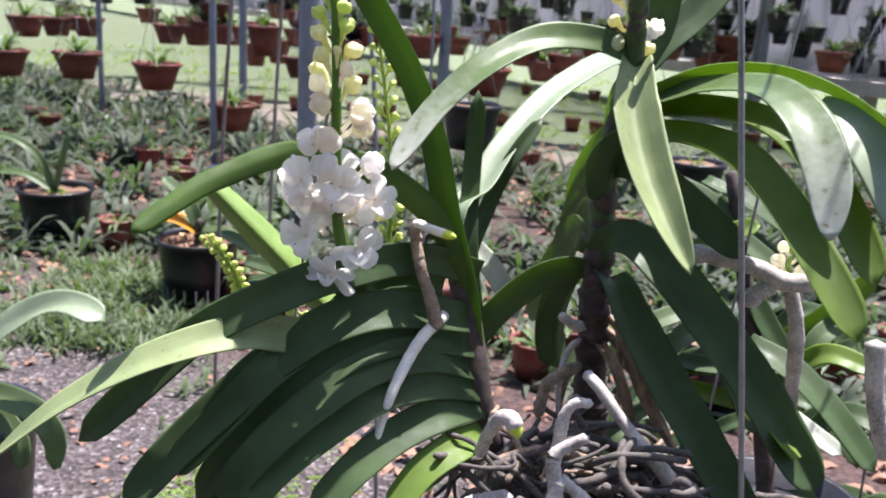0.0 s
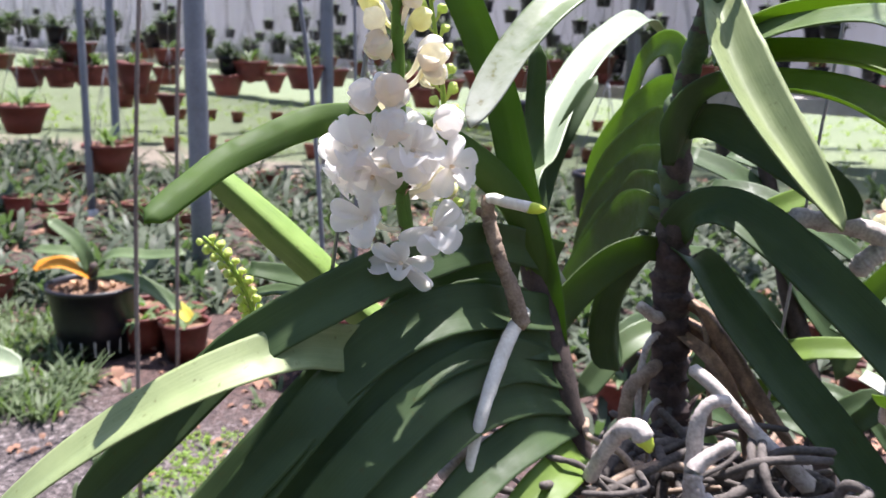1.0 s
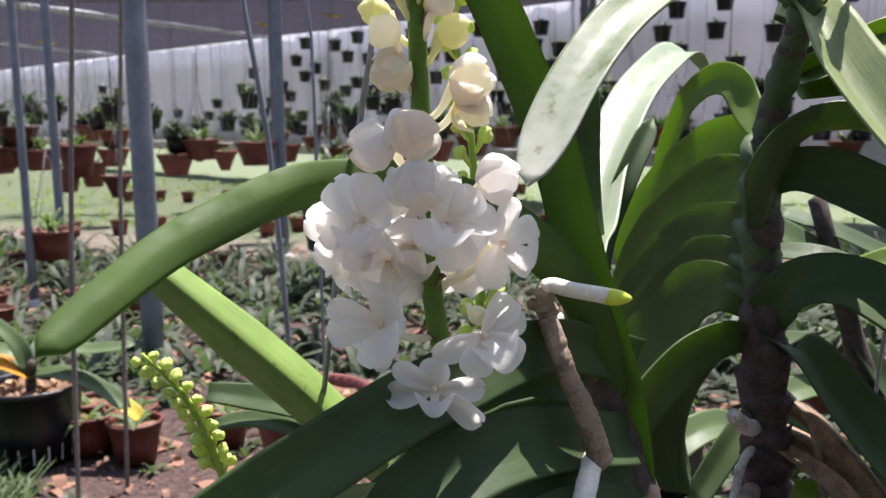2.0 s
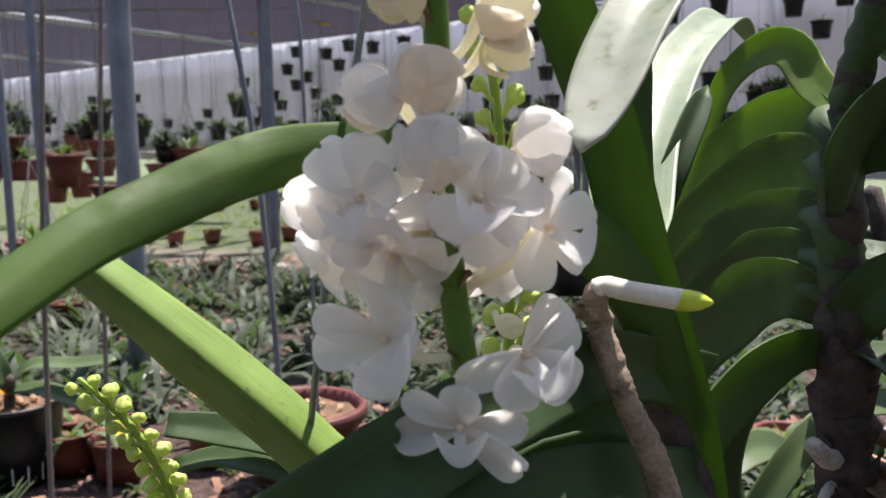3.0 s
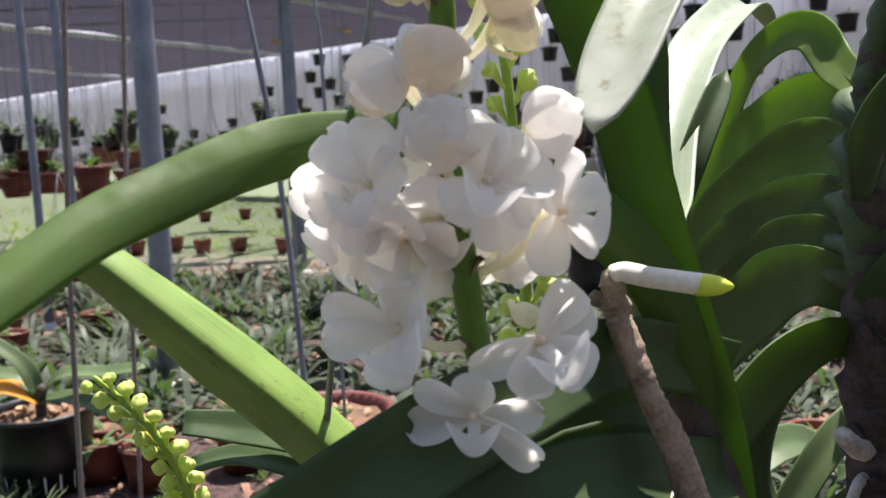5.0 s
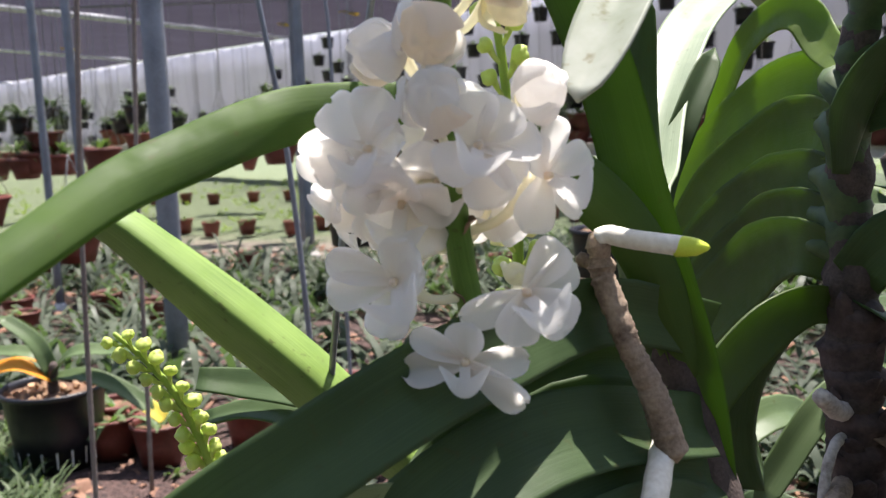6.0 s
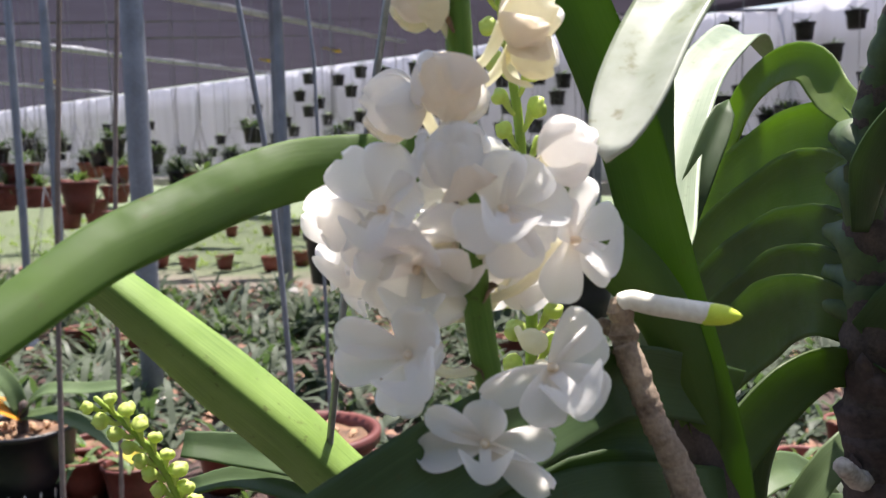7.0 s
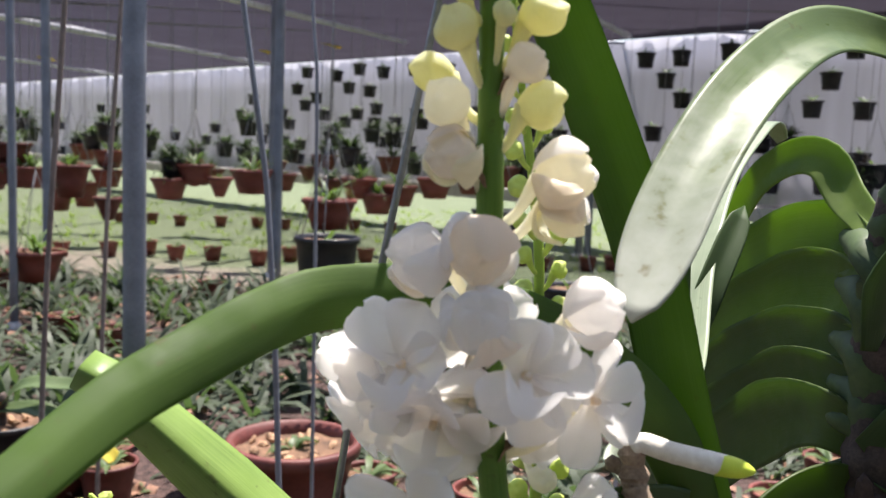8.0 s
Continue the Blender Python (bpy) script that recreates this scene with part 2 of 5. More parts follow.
def ground_material():
    """Gravel and soil near the benches, mulch under the plant rows, mown grass beyond."""
    m, n, l, p = mat("ground")
    co = n.new("ShaderNodeTexCoord")
    sep = n.new("ShaderNodeSeparateXYZ")
    l.new(co.outputs["Object"], sep.inputs[0])
    big = noise_tex(n, l, 1.6, 5)
    fine = noise_tex(n, l, 60, 5)
    vor = n.new("ShaderNodeTexVoronoi")
    vor.inputs["Scale"].default_value = 130
    l.new(co.outputs["Object"], vor.inputs["Vector"])
    gravel = ramp(n, [(0.1, (0.022, 0.017, 0.017)), (0.55, (0.066, 0.052, 0.052)), (0.8, (0.13, 0.106, 0.105)), (0.97, (0.29, 0.26, 0.26))])
    l.new(vor.outputs["Color"], gravel.inputs[0])
    grass = ramp(n, [(0.32, (0.066, 0.088, 0.040)), (0.68, (0.205, 0.245, 0.140))])
    l.new(fine.outputs[0], grass.inputs[0])
    soil = ramp(n, [(0.3, (0.14, 0.115, 0.09)), (0.7, (0.30, 0.26, 0.21))])
    l.new(fine.outputs[0], soil.inputs[0])
    mulch = ramp(n, [(0.3, (0.020, 0.011, 0.010)), (0.7, (0.105, 0.060, 0.052))])
    l.new(fine.outputs[0], mulch.inputs[0])
    wob = n.new("ShaderNodeMath")
    wob.operation = "MULTIPLY_ADD"
    wob.inputs[1].default_value = 1.2
    l.new(big.outputs[0], wob.inputs[0])
    slant = n.new("ShaderNodeMath")
    slant.operation = "MULTIPLY_ADD"
    slant.inputs[1].default_value = 0.45
    l.new(sep.outputs["X"], slant.inputs[0])
    l.new(sep.outputs["Y"], slant.inputs[2])
    l.new(slant.outputs[0], wob.inputs[2])

    def band(lo, hi):
        r = n.new("ShaderNodeMapRange")
        r.inputs["From Min"].default_value, r.inputs["From Max"].default_value = lo, hi
        l.new(wob.outputs[0], r.inputs["Value"])
        return r.outputs[0]

    def blend(f, a, b):
        x = n.new("ShaderNodeMix")
        x.data_type = "RGBA"
        l.new(f, x.inputs[0])
        l.new(a, x.inputs[6])
        l.new(b, x.inputs[7])
        return x.outputs[2]

    c = blend(band(1.45, 1.9), gravel.outputs[0], mulch.outputs[0])
    c = blend(band(4.4, 4.7), c, soil.outputs[0])
    c = blend(band(5.3, 5.8), c, grass.outputs[0])
    l.new(c, p.inputs["Base Color"])
    p.inputs["Roughness"].default_value = 0.95
    bp = n.new("ShaderNodeBump")
    bp.inputs["Strength"].default_value, bp.inputs["Distance"].default_value = 0.7, 0.01
    l.new(vor.outputs["Distance"], bp.inputs["Height"])
    l.new(bp.outputs[0], p.inputs["Normal"])
    return m


GROUND = ground_material()


# ---- mesh helpers ----
def mesh_of(name, verts, faces, material, uvs=None, smooth=True):
    me = bpy.data.meshes.new(name)
    me.from_pydata([tuple(v) for v in verts], [], faces)
    if uvs:
        layer = me.uv_layers.new(name="UVMap")
        for lp in me.loops:
            layer.data[lp.index].uv = uvs[lp.vertex_index]
    for k in (material if isinstance(material, (list, tuple)) else [material]):
        me.materials.append(k)
    if smooth:
        me.polygons.foreach_set("use_smooth", [True] * len(me.polygons))
    me.update()
    return me


def part(name, me, parent, label=""):
    ob = new(name, me)
    ob.parent = parent
    if label:
        ob["label"] = label
    return ob


def thing(name, label, category, group="", at=(0, 0, 0), kind=""):
    return_ob = new(name)
    return_ob.location = at
    return tagged(return_ob, label, category, group, kind)


def spline(pts, n):
    """n + 1 points on a smooth curve through pts (centripetal-like Catmull-Rom by chord length)."""
    p = [Vector(q) for q in pts]
    p = [p[0] * 2 - p[1]] + p + [p[-1] * 2 - p[-2]]
    d = [0.0]
    for a, b in zip(p[1:-2], p[2:-1]):
        d.append(d[-1] + (b - a).length)
    out = []
    for i in range(n + 1):
        s = d[-1] * i / n
        k = max(j for j in range(len(d) - 1) if d[j] <= s + 1e-9)
        t = (s - d[k]) / max(d[k + 1] - d[k], 1e-9)
        a, b, c, e = p[k:k + 4]
        out.append(0.5 * ((2 * b) + (c - a) * t + (2 * a - 5 * b + 4 * c - e) * t * t + (3 * b - a - 3 * c + e) * t ** 3))
    return out


def tangents(c):
    return [(c[min(i + 1, len(c) - 1)] - c[max(i - 1, 0)]).normalized() for i in range(len(c))]


def tube(pts, radii, material, n=14, sides=8, knobs=0.0, seed=0, name="tube"):
    """A round limb along pts whose radius runs through radii; closed ends; knobs: uneven swelling."""
    c = spline(pts, n)
    tg = tangents(c)
    rnd = random.Random(seed)
    up = Vector((0.31, 0.17, 0.93))
    verts, faces, uvs = [], [], []
    for i, (q, t) in enumerate(zip(c, tg)):
        f = i / n * (len(radii) - 1)
        k = min(int(f), len(radii) - 2)
        r = radii[k] + (radii[k + 1] - radii[k]) * (f - k)
        r *= 1 + knobs * (rnd.random() - 0.4)
        x = t.cross(up).normalized()
        y = t.cross(x).normalized()
        for j in range(sides):
            a = 2 * math.pi * j / sides
            verts.append(q + (x * math.cos(a) + y * math.sin(a)) * r * (1 + knobs * 0.4 * (rnd.random() - 0.5)))
            uvs.append((i / n, j / sides))
    for i in range(n):
        for j in range(sides):
            a, b = i * sides + j, i * sides + (j + 1) % sides
            faces.append((a, b, b + sides, a + sides))
    for end, ring, s in ((c[0] - tg[0] * radii[0] * 0.6, 0, 1), (c[-1] + tg[-1] * radii[-1] * 0.8, n, -1)):
        verts.append(end)
        uvs.append((0.5, 0.5))
        k = len(verts) - 1
        for j in range(sides):
            a, b = ring * sides + j, ring * sides + (j + 1) % sides
            faces.append((k, b, a) if s > 0 else (k, a, b))
    return mesh_of(name, verts, faces, material, uvs)


def blade(pts, width, n0, n1=None, fold=0.25, tip=0.12, base=0.75, thick=0.0016, n=26, material=None, wave=0.0, rim=0.0, taper=0.15, name="leaf"):
    """A strap leaf along pts: folded along its keel, thick, narrowing to a rounded, slightly uneven tip. n0, n1: the way its upper face looks at base and tip."""
    c = spline(pts, n)
    tg = tangents(c)
    n0 = Vector(n0).normalized()
    n1 = Vector(n1).normalized() if n1 else n0
    prof = (-1.0, -0.86, -0.68, -0.38, -0.1, 0.1, 0.38, 0.68, 0.86, 1.0)
    m = len(prof)
    verts, faces, uvs = [], [], []
    for side in (1, -1):
        for i, (q, t) in enumerate(zip(c, tg)):
            s = i / n
            nn = n0.lerp(n1, s)
            nn = (nn - t * nn.dot(t)).normalized()
            w = t.cross(nn).normalized()
            k = min(1.0, base + (1 - base) * s / 0.3) * (1 - taper * s * s)
            if s > 1 - tip:
                e = (s - (1 - tip)) / tip
                k *= max(0.05, math.sqrt(max(0.0, 1 - e ** 2.4)))
            half = width / 2 * k
            for j, u in enumerate(prof):
                lift = fold * half * (abs(u) ** 1.25) + rim * half * max(0.0, abs(u) - 0.55) ** 2 / 0.2 + wave * half * math.sin(7 * s + 2.2 * u)
                edge = 1 - abs(u) ** 4 * 0.45
                verts.append(q + w * (u * half) + nn * (lift + side * thick / 2 * edge))
                uvs.append((s, 0.5 + 0.5 * u))
    off = (n + 1) * m
    for i in range(n):
        for j in range(m - 1):
            a = i * m + j
            faces.append((a, a + 1, a + m + 1, a + m))
            b = a + off
            faces.append((b, b + m, b + m + 1, b + 1))
        for j, flip in ((0, False), (m - 1, True)):
            a, b = i * m + j, i * m + j + off
            f = (a, a + m, b + m, b)
            faces.append(f[::-1] if flip else f)
    for i in (0, n):
        for j in range(m - 1):
            a, b = i * m + j, i * m + j + off
            f = (a, b, b + 1, a + 1)
            faces.append(f if i == 0 else f[::-1])
    return mesh_of(name, verts, faces, material or LEAF, uvs)


def lathe(profile, sides, material, name, cut=0.0):
    """A turned form from (radius, height) pairs, with a number of sides."""
    verts, faces = [], []
    for r, z in profile:
        for j in range(sides):
            a = 2 * math.pi * j / sides
            verts.append((r * math.cos(a), r * math.sin(a), z))
    k = len(profile)
    for i in range(k - 1):
        for j in range(sides):
            a, b = i * sides + j, i * sides + (j + 1) % sides
            faces.append((a, b, b + sides, a + sides))
    faces.append(tuple(range(sides))[::-1])
    faces.append(tuple((k - 1) * sides + j for j in range(sides)))
    me = mesh_of(name, verts, faces, material)
    return me


def place(ob, p, facing=(0, 0, 1), spin=0.0, scale=1.0):
    q = Vector(facing).to_track_quat("Z", "Y")
    ob.matrix_local = Matrix.LocRotScale(Vector(p), q @ Euler((0, 0, radians(spin))).to_quaternion(), (scale,) * 3)
    return ob


# ---- setting ----
GROUND_Z = -0.10


def make_ground():
    verts, faces = [], []
    xs = [-60, -30, -15, -8] + [-5 + 0.25 * i for i in range(41)] + [8, 15, 30, 60]
    ys = [-30, -10, -4] + [-2 + 0.25 * i for i in range(57)] + [16, 20, 30, 60]
    for y in ys:
        for x in xs:
            h = 0.018 * noise.noise(Vector((x * 1.3, y * 1.3, 0))) + 0.01 * noise.noise(Vector((x * 4, y * 4, 3)))
            verts.append((x, y, GROUND_Z + (h if abs(x) < 8 else 0)))
    w = len(xs)
    for i in range(len(ys) - 1):
        for j in range(w - 1):
            a = i * w + j
            faces.append((a, a + 1, a + w + 1, a + w))
    g = new("ground", mesh_of("ground", verts, faces, GROUND))
    tagged(g, "gravel and soil ground turning to bright mown grass", "ground", kind="structure")


make_ground()

ROOF_Z = 1.60
EDGE_L, EDGE_R = (-23.436, 34.795, 1.600), (3.564, 4.719, 1.600)


def make_roof():
    """Shade net stretched over galvanised pipes; its far edge carries the white sheet wall."""
    a, b = Vector(EDGE_L), Vector(EDGE_R)
    near = [Vector((a.x - 1.0, 5.0, ROOF_Z)), Vector((b.x + 1.0, 4.0, ROOF_Z))]
    verts, faces = [], []
    # flat knitted tapes standing on edge, row behind row: closed to a flat view, open to the high sun
    rows_, nu = 210, 24
    for i in range(rows_ + 1):
        for j in range(nu + 1):
            q = a.lerp(b, j / nu).lerp(near[0].lerp(near[1], j / nu), i / rows_)
            sag = -0.02 * abs(math.sin(math.pi * j * 4 / nu)) - 0.012 * noise.noise(Vector((j * 0.8, i * 0.09, 0)))
            for z in (-0.016, 0.016):
                verts.append((q.x, q.y + 0.004 * (z > 0), q.z + sag + z))
    for i in range(rows_ + 1):
        for j in range(nu):
            k = (i * (nu + 1) + j) * 2
            faces.append((k, k + 2, k + 3, k + 1))
    roof = new("ceiling", mesh_of("ceiling", verts, faces, NET))
    tagged(roof, "dark purple-grey shade net stretched as a roof", "shade net", kind="structure")
    d = (b - a).normalized()
    back = Vector((-d.y, d.x, 0))
    wall_v, wall_f = [], []
    nw, levels = 420, (0.30, 0.55, 0.8, 1.05, 1.3, ROOF_Z)
    for j in range(nw + 1):
        q = a.lerp(b, j / nw)
        for z in levels:
            fold = 0.08 * noise.noise(Vector((j * 0.23, z * 0.4, 0))) + 0.05 * noise.noise(Vector((j * 0.71, z * 0.6, 5)))
            wall_v.append(tuple((q + back * (0.25 + fold * (2.6 - z)))[:2]) + (z,))
    k_ = len(levels)
    for j in range(nw):
        for i in range(k_ - 1):
            k = j * k_ + i
            wall_f.append((k, k + k_, k + k_ + 1, k + 1))
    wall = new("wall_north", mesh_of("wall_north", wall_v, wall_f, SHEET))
    mod = wall.modifiers.new("thickness", "SOLIDIFY")
    mod.thickness = 0.01
    tagged(wall, "white plastic sheet wall hanging in soft vertical folds", "wall", kind="structure")
    beam = new("trim", tube([a, a.lerp(b, 0.5), b], [0.03, 0.03], GALV, 8, 8))
    tagged(beam, "galvanised edge pipe carrying the shade net", "pipe", kind="structure")
    ledge_v = [a.lerp(b, s) + back * o + Vector((0, 0, z - ROOF_Z)) for s in (0, 1) for o, z in ((-0.25, 0.26), (0.25, 0.26), (0.25, 0.36), (-0.25, 0.36))]
    ledge = new("trim", mesh_of("ledge", ledge_v, [(0, 1, 5, 4), (1, 2, 6, 5), (2, 3, 7, 6), (3, 0, 4, 7), (3, 2, 1, 0), (4, 5, 6, 7)], STONE, smooth=False))
    tagged(ledge, "pale concrete ledge along the sheet wall", "ledge", kind="structure")
    for s in range(9):
        q = a.lerp(b, (s + 0.5) / 9)
        leg = new("trim", tube([(q.x, q.y, GROUND_Z - 0.02), (q.x, q.y, 0.1), (q.x, q.y, 0.27)], [0.05, 0.05], STONE, 4, 8))
        tagged(leg, "short concrete pier under the ledge", "pier", kind="structure")


make_roof()


HEDGE = surface("green_shade_net", (0.035, 0.055, 0.030), (0.10, 0.13, 0.075), 5, 0.9, bump=0.3)


def unseen_net_wall(a, b, name):
    """Upright net with soft folds, an unseen addition that keeps horizon light off the leaves."""
    v, f = [], []
    for j in range(41):
        q = Vector(a).lerp(Vector(b), j / 40)
        off = 0.06 * math.sin(j * 1.7) + 0.03 * math.sin(j * 4.1)
        for z in (GROUND_Z - 0.02, 0.8, 1.7, 2.8):
            v.append((q.x, q.y + off, z))
    for j in range(40):
        for i in range(3):
            k = j * 4 + i
            f.append((k, k + 4, k + 5, k + 1))
    ob = new(name, mesh_of(name, v, f, HEDGE))
    mod = ob.modifiers.new("thickness", "SOLIDIFY")
    mod.thickness = 0.012
    tagged(ob, "unseen dark green net wall added to cut sky light", "wall", kind="structure")


# added out of view, to darken reflections and shade on the plants
unseen_net_wall((-9, -3.2, 0), (8, -3.2, 0), "wall_south_unseen")


PIPE = surface("pale_pipe", (0.50, 0.51, 0.56), (0.70, 0.71, 0.76), 9, 0.5, 0.0, 0.1)


def roof_bar(p, q, r=0.022):
    ob = new("roof_pipe", tube([p, Vector(p).lerp(Vector(q), 0.5), q], [r, r], PIPE, 6, 8))
    tagged(ob, "galvanised roof pipe under the shade net", "pipe", "roof pipes")


def pole(p, r, top, label="galvanised steel post standing on the ground"):
    x, y = p[0], p[1]
    ob = thing("post", label, "post", "posts", (x, y, GROUND_Z))
    part("shaft", tube([(0, 0, -0.02), (0, 0, top / 2), (0, 0, top)], [r, r], GALV, 6, 14), ob)
    part("footing", lathe([(r * 1.9, -0.03), (r * 1.9, 0.012), (r * 1.5, 0.03), (r * 1.05, 0.034)], 14, STONE, "footing"), ob, "pale concrete footing")
    return ob


MAIN_POST = (-0.874, 2.450, 0.376)
pole(MAIN_POST, 0.033, 1.72, "thick galvanised steel post on a concrete footing")
for p, r in (((-0.742, 4.600, 0.535), 0.026), ((-1.608, 3.400, 0.750), 0.016), ((2.294, 7.400, 1.521), 0.03),
             ((-2.817, 4.600, 0.433), 0.017), ((-1.851, 4.400, 0.490), 0.022),
             ((-0.824, 5.000, 0.592), 0.022), ((1.260, 6.500, 0.592), 0.03), ((1.217, 6.000, 0.495), 0.026)):
    pole(p, r, 1.72, "galvanised steel post standing on the ground")
for p, q in (((-3.130, 7.289, 1.570), (-1.610, 10.373, 1.570)), ((-5.000, 10.466, 1.570), (-4.178, 13.105, 1.570)), ((-1.139, 5.762, 1.570), (-0.081, 7.571, 1.570)), ((0.819, 5.209, 1.570), (1.574, 6.604, 1.570)),
             ((-8.333, 17.735, 1.570), (-8.140, 20.490, 1.570))):
    roof_bar(Vector(p) + (Vector(p) - Vector(q)) * 0.6, q, 0.03)


# ---- orchids ----
def flower_meshes():
    def petal(length, wide, cup, back, waist, seed, name):
        """A spoon-shaped petal: narrow claw, broad blunt end, rolled and ruffled edge."""
        rr = random.Random(seed)
        ph, ph2, notch = rr.random() * 6, rr.random() * 6, rr.uniform(0.0, 0.05)
        verts, faces, uvs = [], [], []
        nu, nv = 14, 10
        for side in (1, -1):
            for i in range(nu + 1):
                s = i / nu
                swell = waist + (1 - waist) * math.sin(math.pi / 2 * min(1, s / 0.66)) ** 1.15
                close = math.sqrt(max(0.0, 1 - (max(0, s - 0.66) / 0.345) ** 2.3))
                half = wide / 2 * swell * close
                for j in range(nv + 1):
                    u = 2 * j / nv - 1
                    x = s * length * (1 - notch * (1 - abs(u)) * s ** 6)
                    ruffle = 0.060 * length * s * s * abs(u) * math.sin(6.5 * s + 3.5 * u + ph) - 0.05 * length * max(0.0, s - 0.72) ** 2 * 9 * (1 + math.sin(ph2)) - 0.018 * length * math.exp(-(u / 0.16) ** 2) * s * (1 - s) * 2
                    twist = 0.20 * half * u * math.sin(2.2 * s + ph2)
                    z = -back * length * s + cup * length * s * s - 0.55 * cup * length * s ** 4 + 0.42 * half * u * u + ruffle + twist
                    verts.append((x, u * half, z + side * 0.00028))
                    uvs.append((s, j / nv))
        off = (nu + 1) * (nv + 1)
        for i in range(nu):
            for j in range(nv):
                a = i * (nv + 1) + j
                f = (a, a + nv + 1, a + nv + 2, a + 1)
                faces.append(f)
                faces.append(tuple(k + off for k in f[::-1]))
        return mesh_of(name, verts, faces, PETAL, uvs)

    sepals = [petal(0.0160, 0.0112 + 0.0006 * k, (0.30, 0.16, 0.44, 0.05)[k], (0.06, -0.04, 0.12, 0.10)[k], 0.36, 50 + k, "sepal") for k in range(4)]
    sides = [petal(0.0154, 0.0102 + 0.0006 * k, (0.34, 0.20, 0.50, 0.02)[k], (0.02, -0.05, 0.14, 0.08)[k], 0.34, 60 + k, "petal") for k in range(4)]
    verts, faces, uvs = [], [], []
    nu, nv = 14, 12
    for sgn in (1, -1):
        for i in range(nu + 1):
            s = i / nu
            wide = max(0.0, min(1.0, (s - 0.42) / 0.33))
            wide = wide * wide * (3 - 2 * wide)
            half = 0.0017 + 0.0062 * wide
            for j in range(nv + 1):
                u = 2 * j / nv - 1
                x = 0.0020 + 0.0112 * s - 0.0062 * u * u * wide
                z = 0.0010 + 0.0042 * math.sin(s * 2.3) + 0.0034 * u * u * wide + 0.0010 * max(0.0, s - 0.7) * 3.3
                verts.append((x, half * u * (1 - 0.15 * max(0.0, s - 0.8) * 5 * abs(u)), z + sgn * 0.0004))
                uvs.append((0.45 + 0.55 * s, j / nv))
    off = (nu + 1) * (nv + 1)
    for i in range(nu):
        for j in range(nv):
            a = i * (nv + 1) + j
            f = (a, a + nv + 1, a + nv + 2, a + 1)
            faces.append(f)
            faces.append(tuple(k + off for k in f[::-1]))
    lip = mesh_of("lip", verts, faces, PETAL, uvs)
    column = lathe([(0.0010, -0.002), (0.0012, 0.0002), (0.0010, 0.0016), (0.0010, 0.0026), (0.0006, 0.0031), (0.0002, 0.0033)], 12, THROAT, "column")
    return sepals, sides, lip, column


SEPALS, PETALS, LIP_ME, COLUMN_ME = flower_meshes()


def flower(plant, p, facing, spin, scale=1.0, stalk_to=None, openness=0.0, seed=0, folded=False, shape=None, lip_at=(270, 1.0, 8)):
    """A bloom: column with three sepals, two side petals and a curved lip, on its own stalk. shape: for each petal its angle, length, width and lift."""
    rnd = random.Random(seed)
    shape = shape or [(a, 1.0, 1.0, openness) for a in (90, 158, 22, 216, 324)]
    col = place(part("flower", COLUMN_ME, plant, "half-open cream-white orchid bloom" if folded else "open white orchid bloom with a cream throat"), p, facing, spin, scale)
    for k, (ang, ln, wd, lift) in enumerate(shape):
        nm = ("sepal", "petal", "petal", "sepal", "sepal", "petal")[k]
        ob = part(nm, rnd.choice(SEPALS if nm == "sepal" else PETALS), col)
        ob.matrix_local = Matrix.Rotation(radians(ang + rnd.uniform(-4, 4)), 4, "Z") @ Matrix.Rotation(radians(-lift - rnd.uniform(-6, 6)), 4, "Y") @ Matrix.Rotation(radians(rnd.uniform(-14, 14)), 4, "X") @ Matrix.Translation((0.0008, 0, 0.0003 if nm == "petal" else 0)) @ Matrix.Diagonal((ln, wd, 1, 1))
    lip = part("lip", LIP_ME, col)
    lip.matrix_local = Matrix.Rotation(radians(lip_at[0]), 4, "Z") @ Matrix.Rotation(radians(-lip_at[2]), 4, "Y") @ Matrix.Diagonal((lip_at[1],) * 3 + (1,))
    if stalk_to:
        stalk(plant, stalk_to, Vector(p) - Vector(facing).normalized() * 0.003, 0.0013, PETAL_CREAM, 0.0026 * scale)
    return col


def stalk(plant, a, b, r=0.0012, material=None, r1=None):
    a, b = Vector(a), Vector(b)
    mid = a.lerp(b, 0.55) + Vector((0, 0, -0.16 * (b - a).length))
    part("flower_stalk", tube([a, mid, b], [r, r, r1 or r * 1.2], material or BUD_YELLOW, 10, 8, name="flower_stalk"), plant)


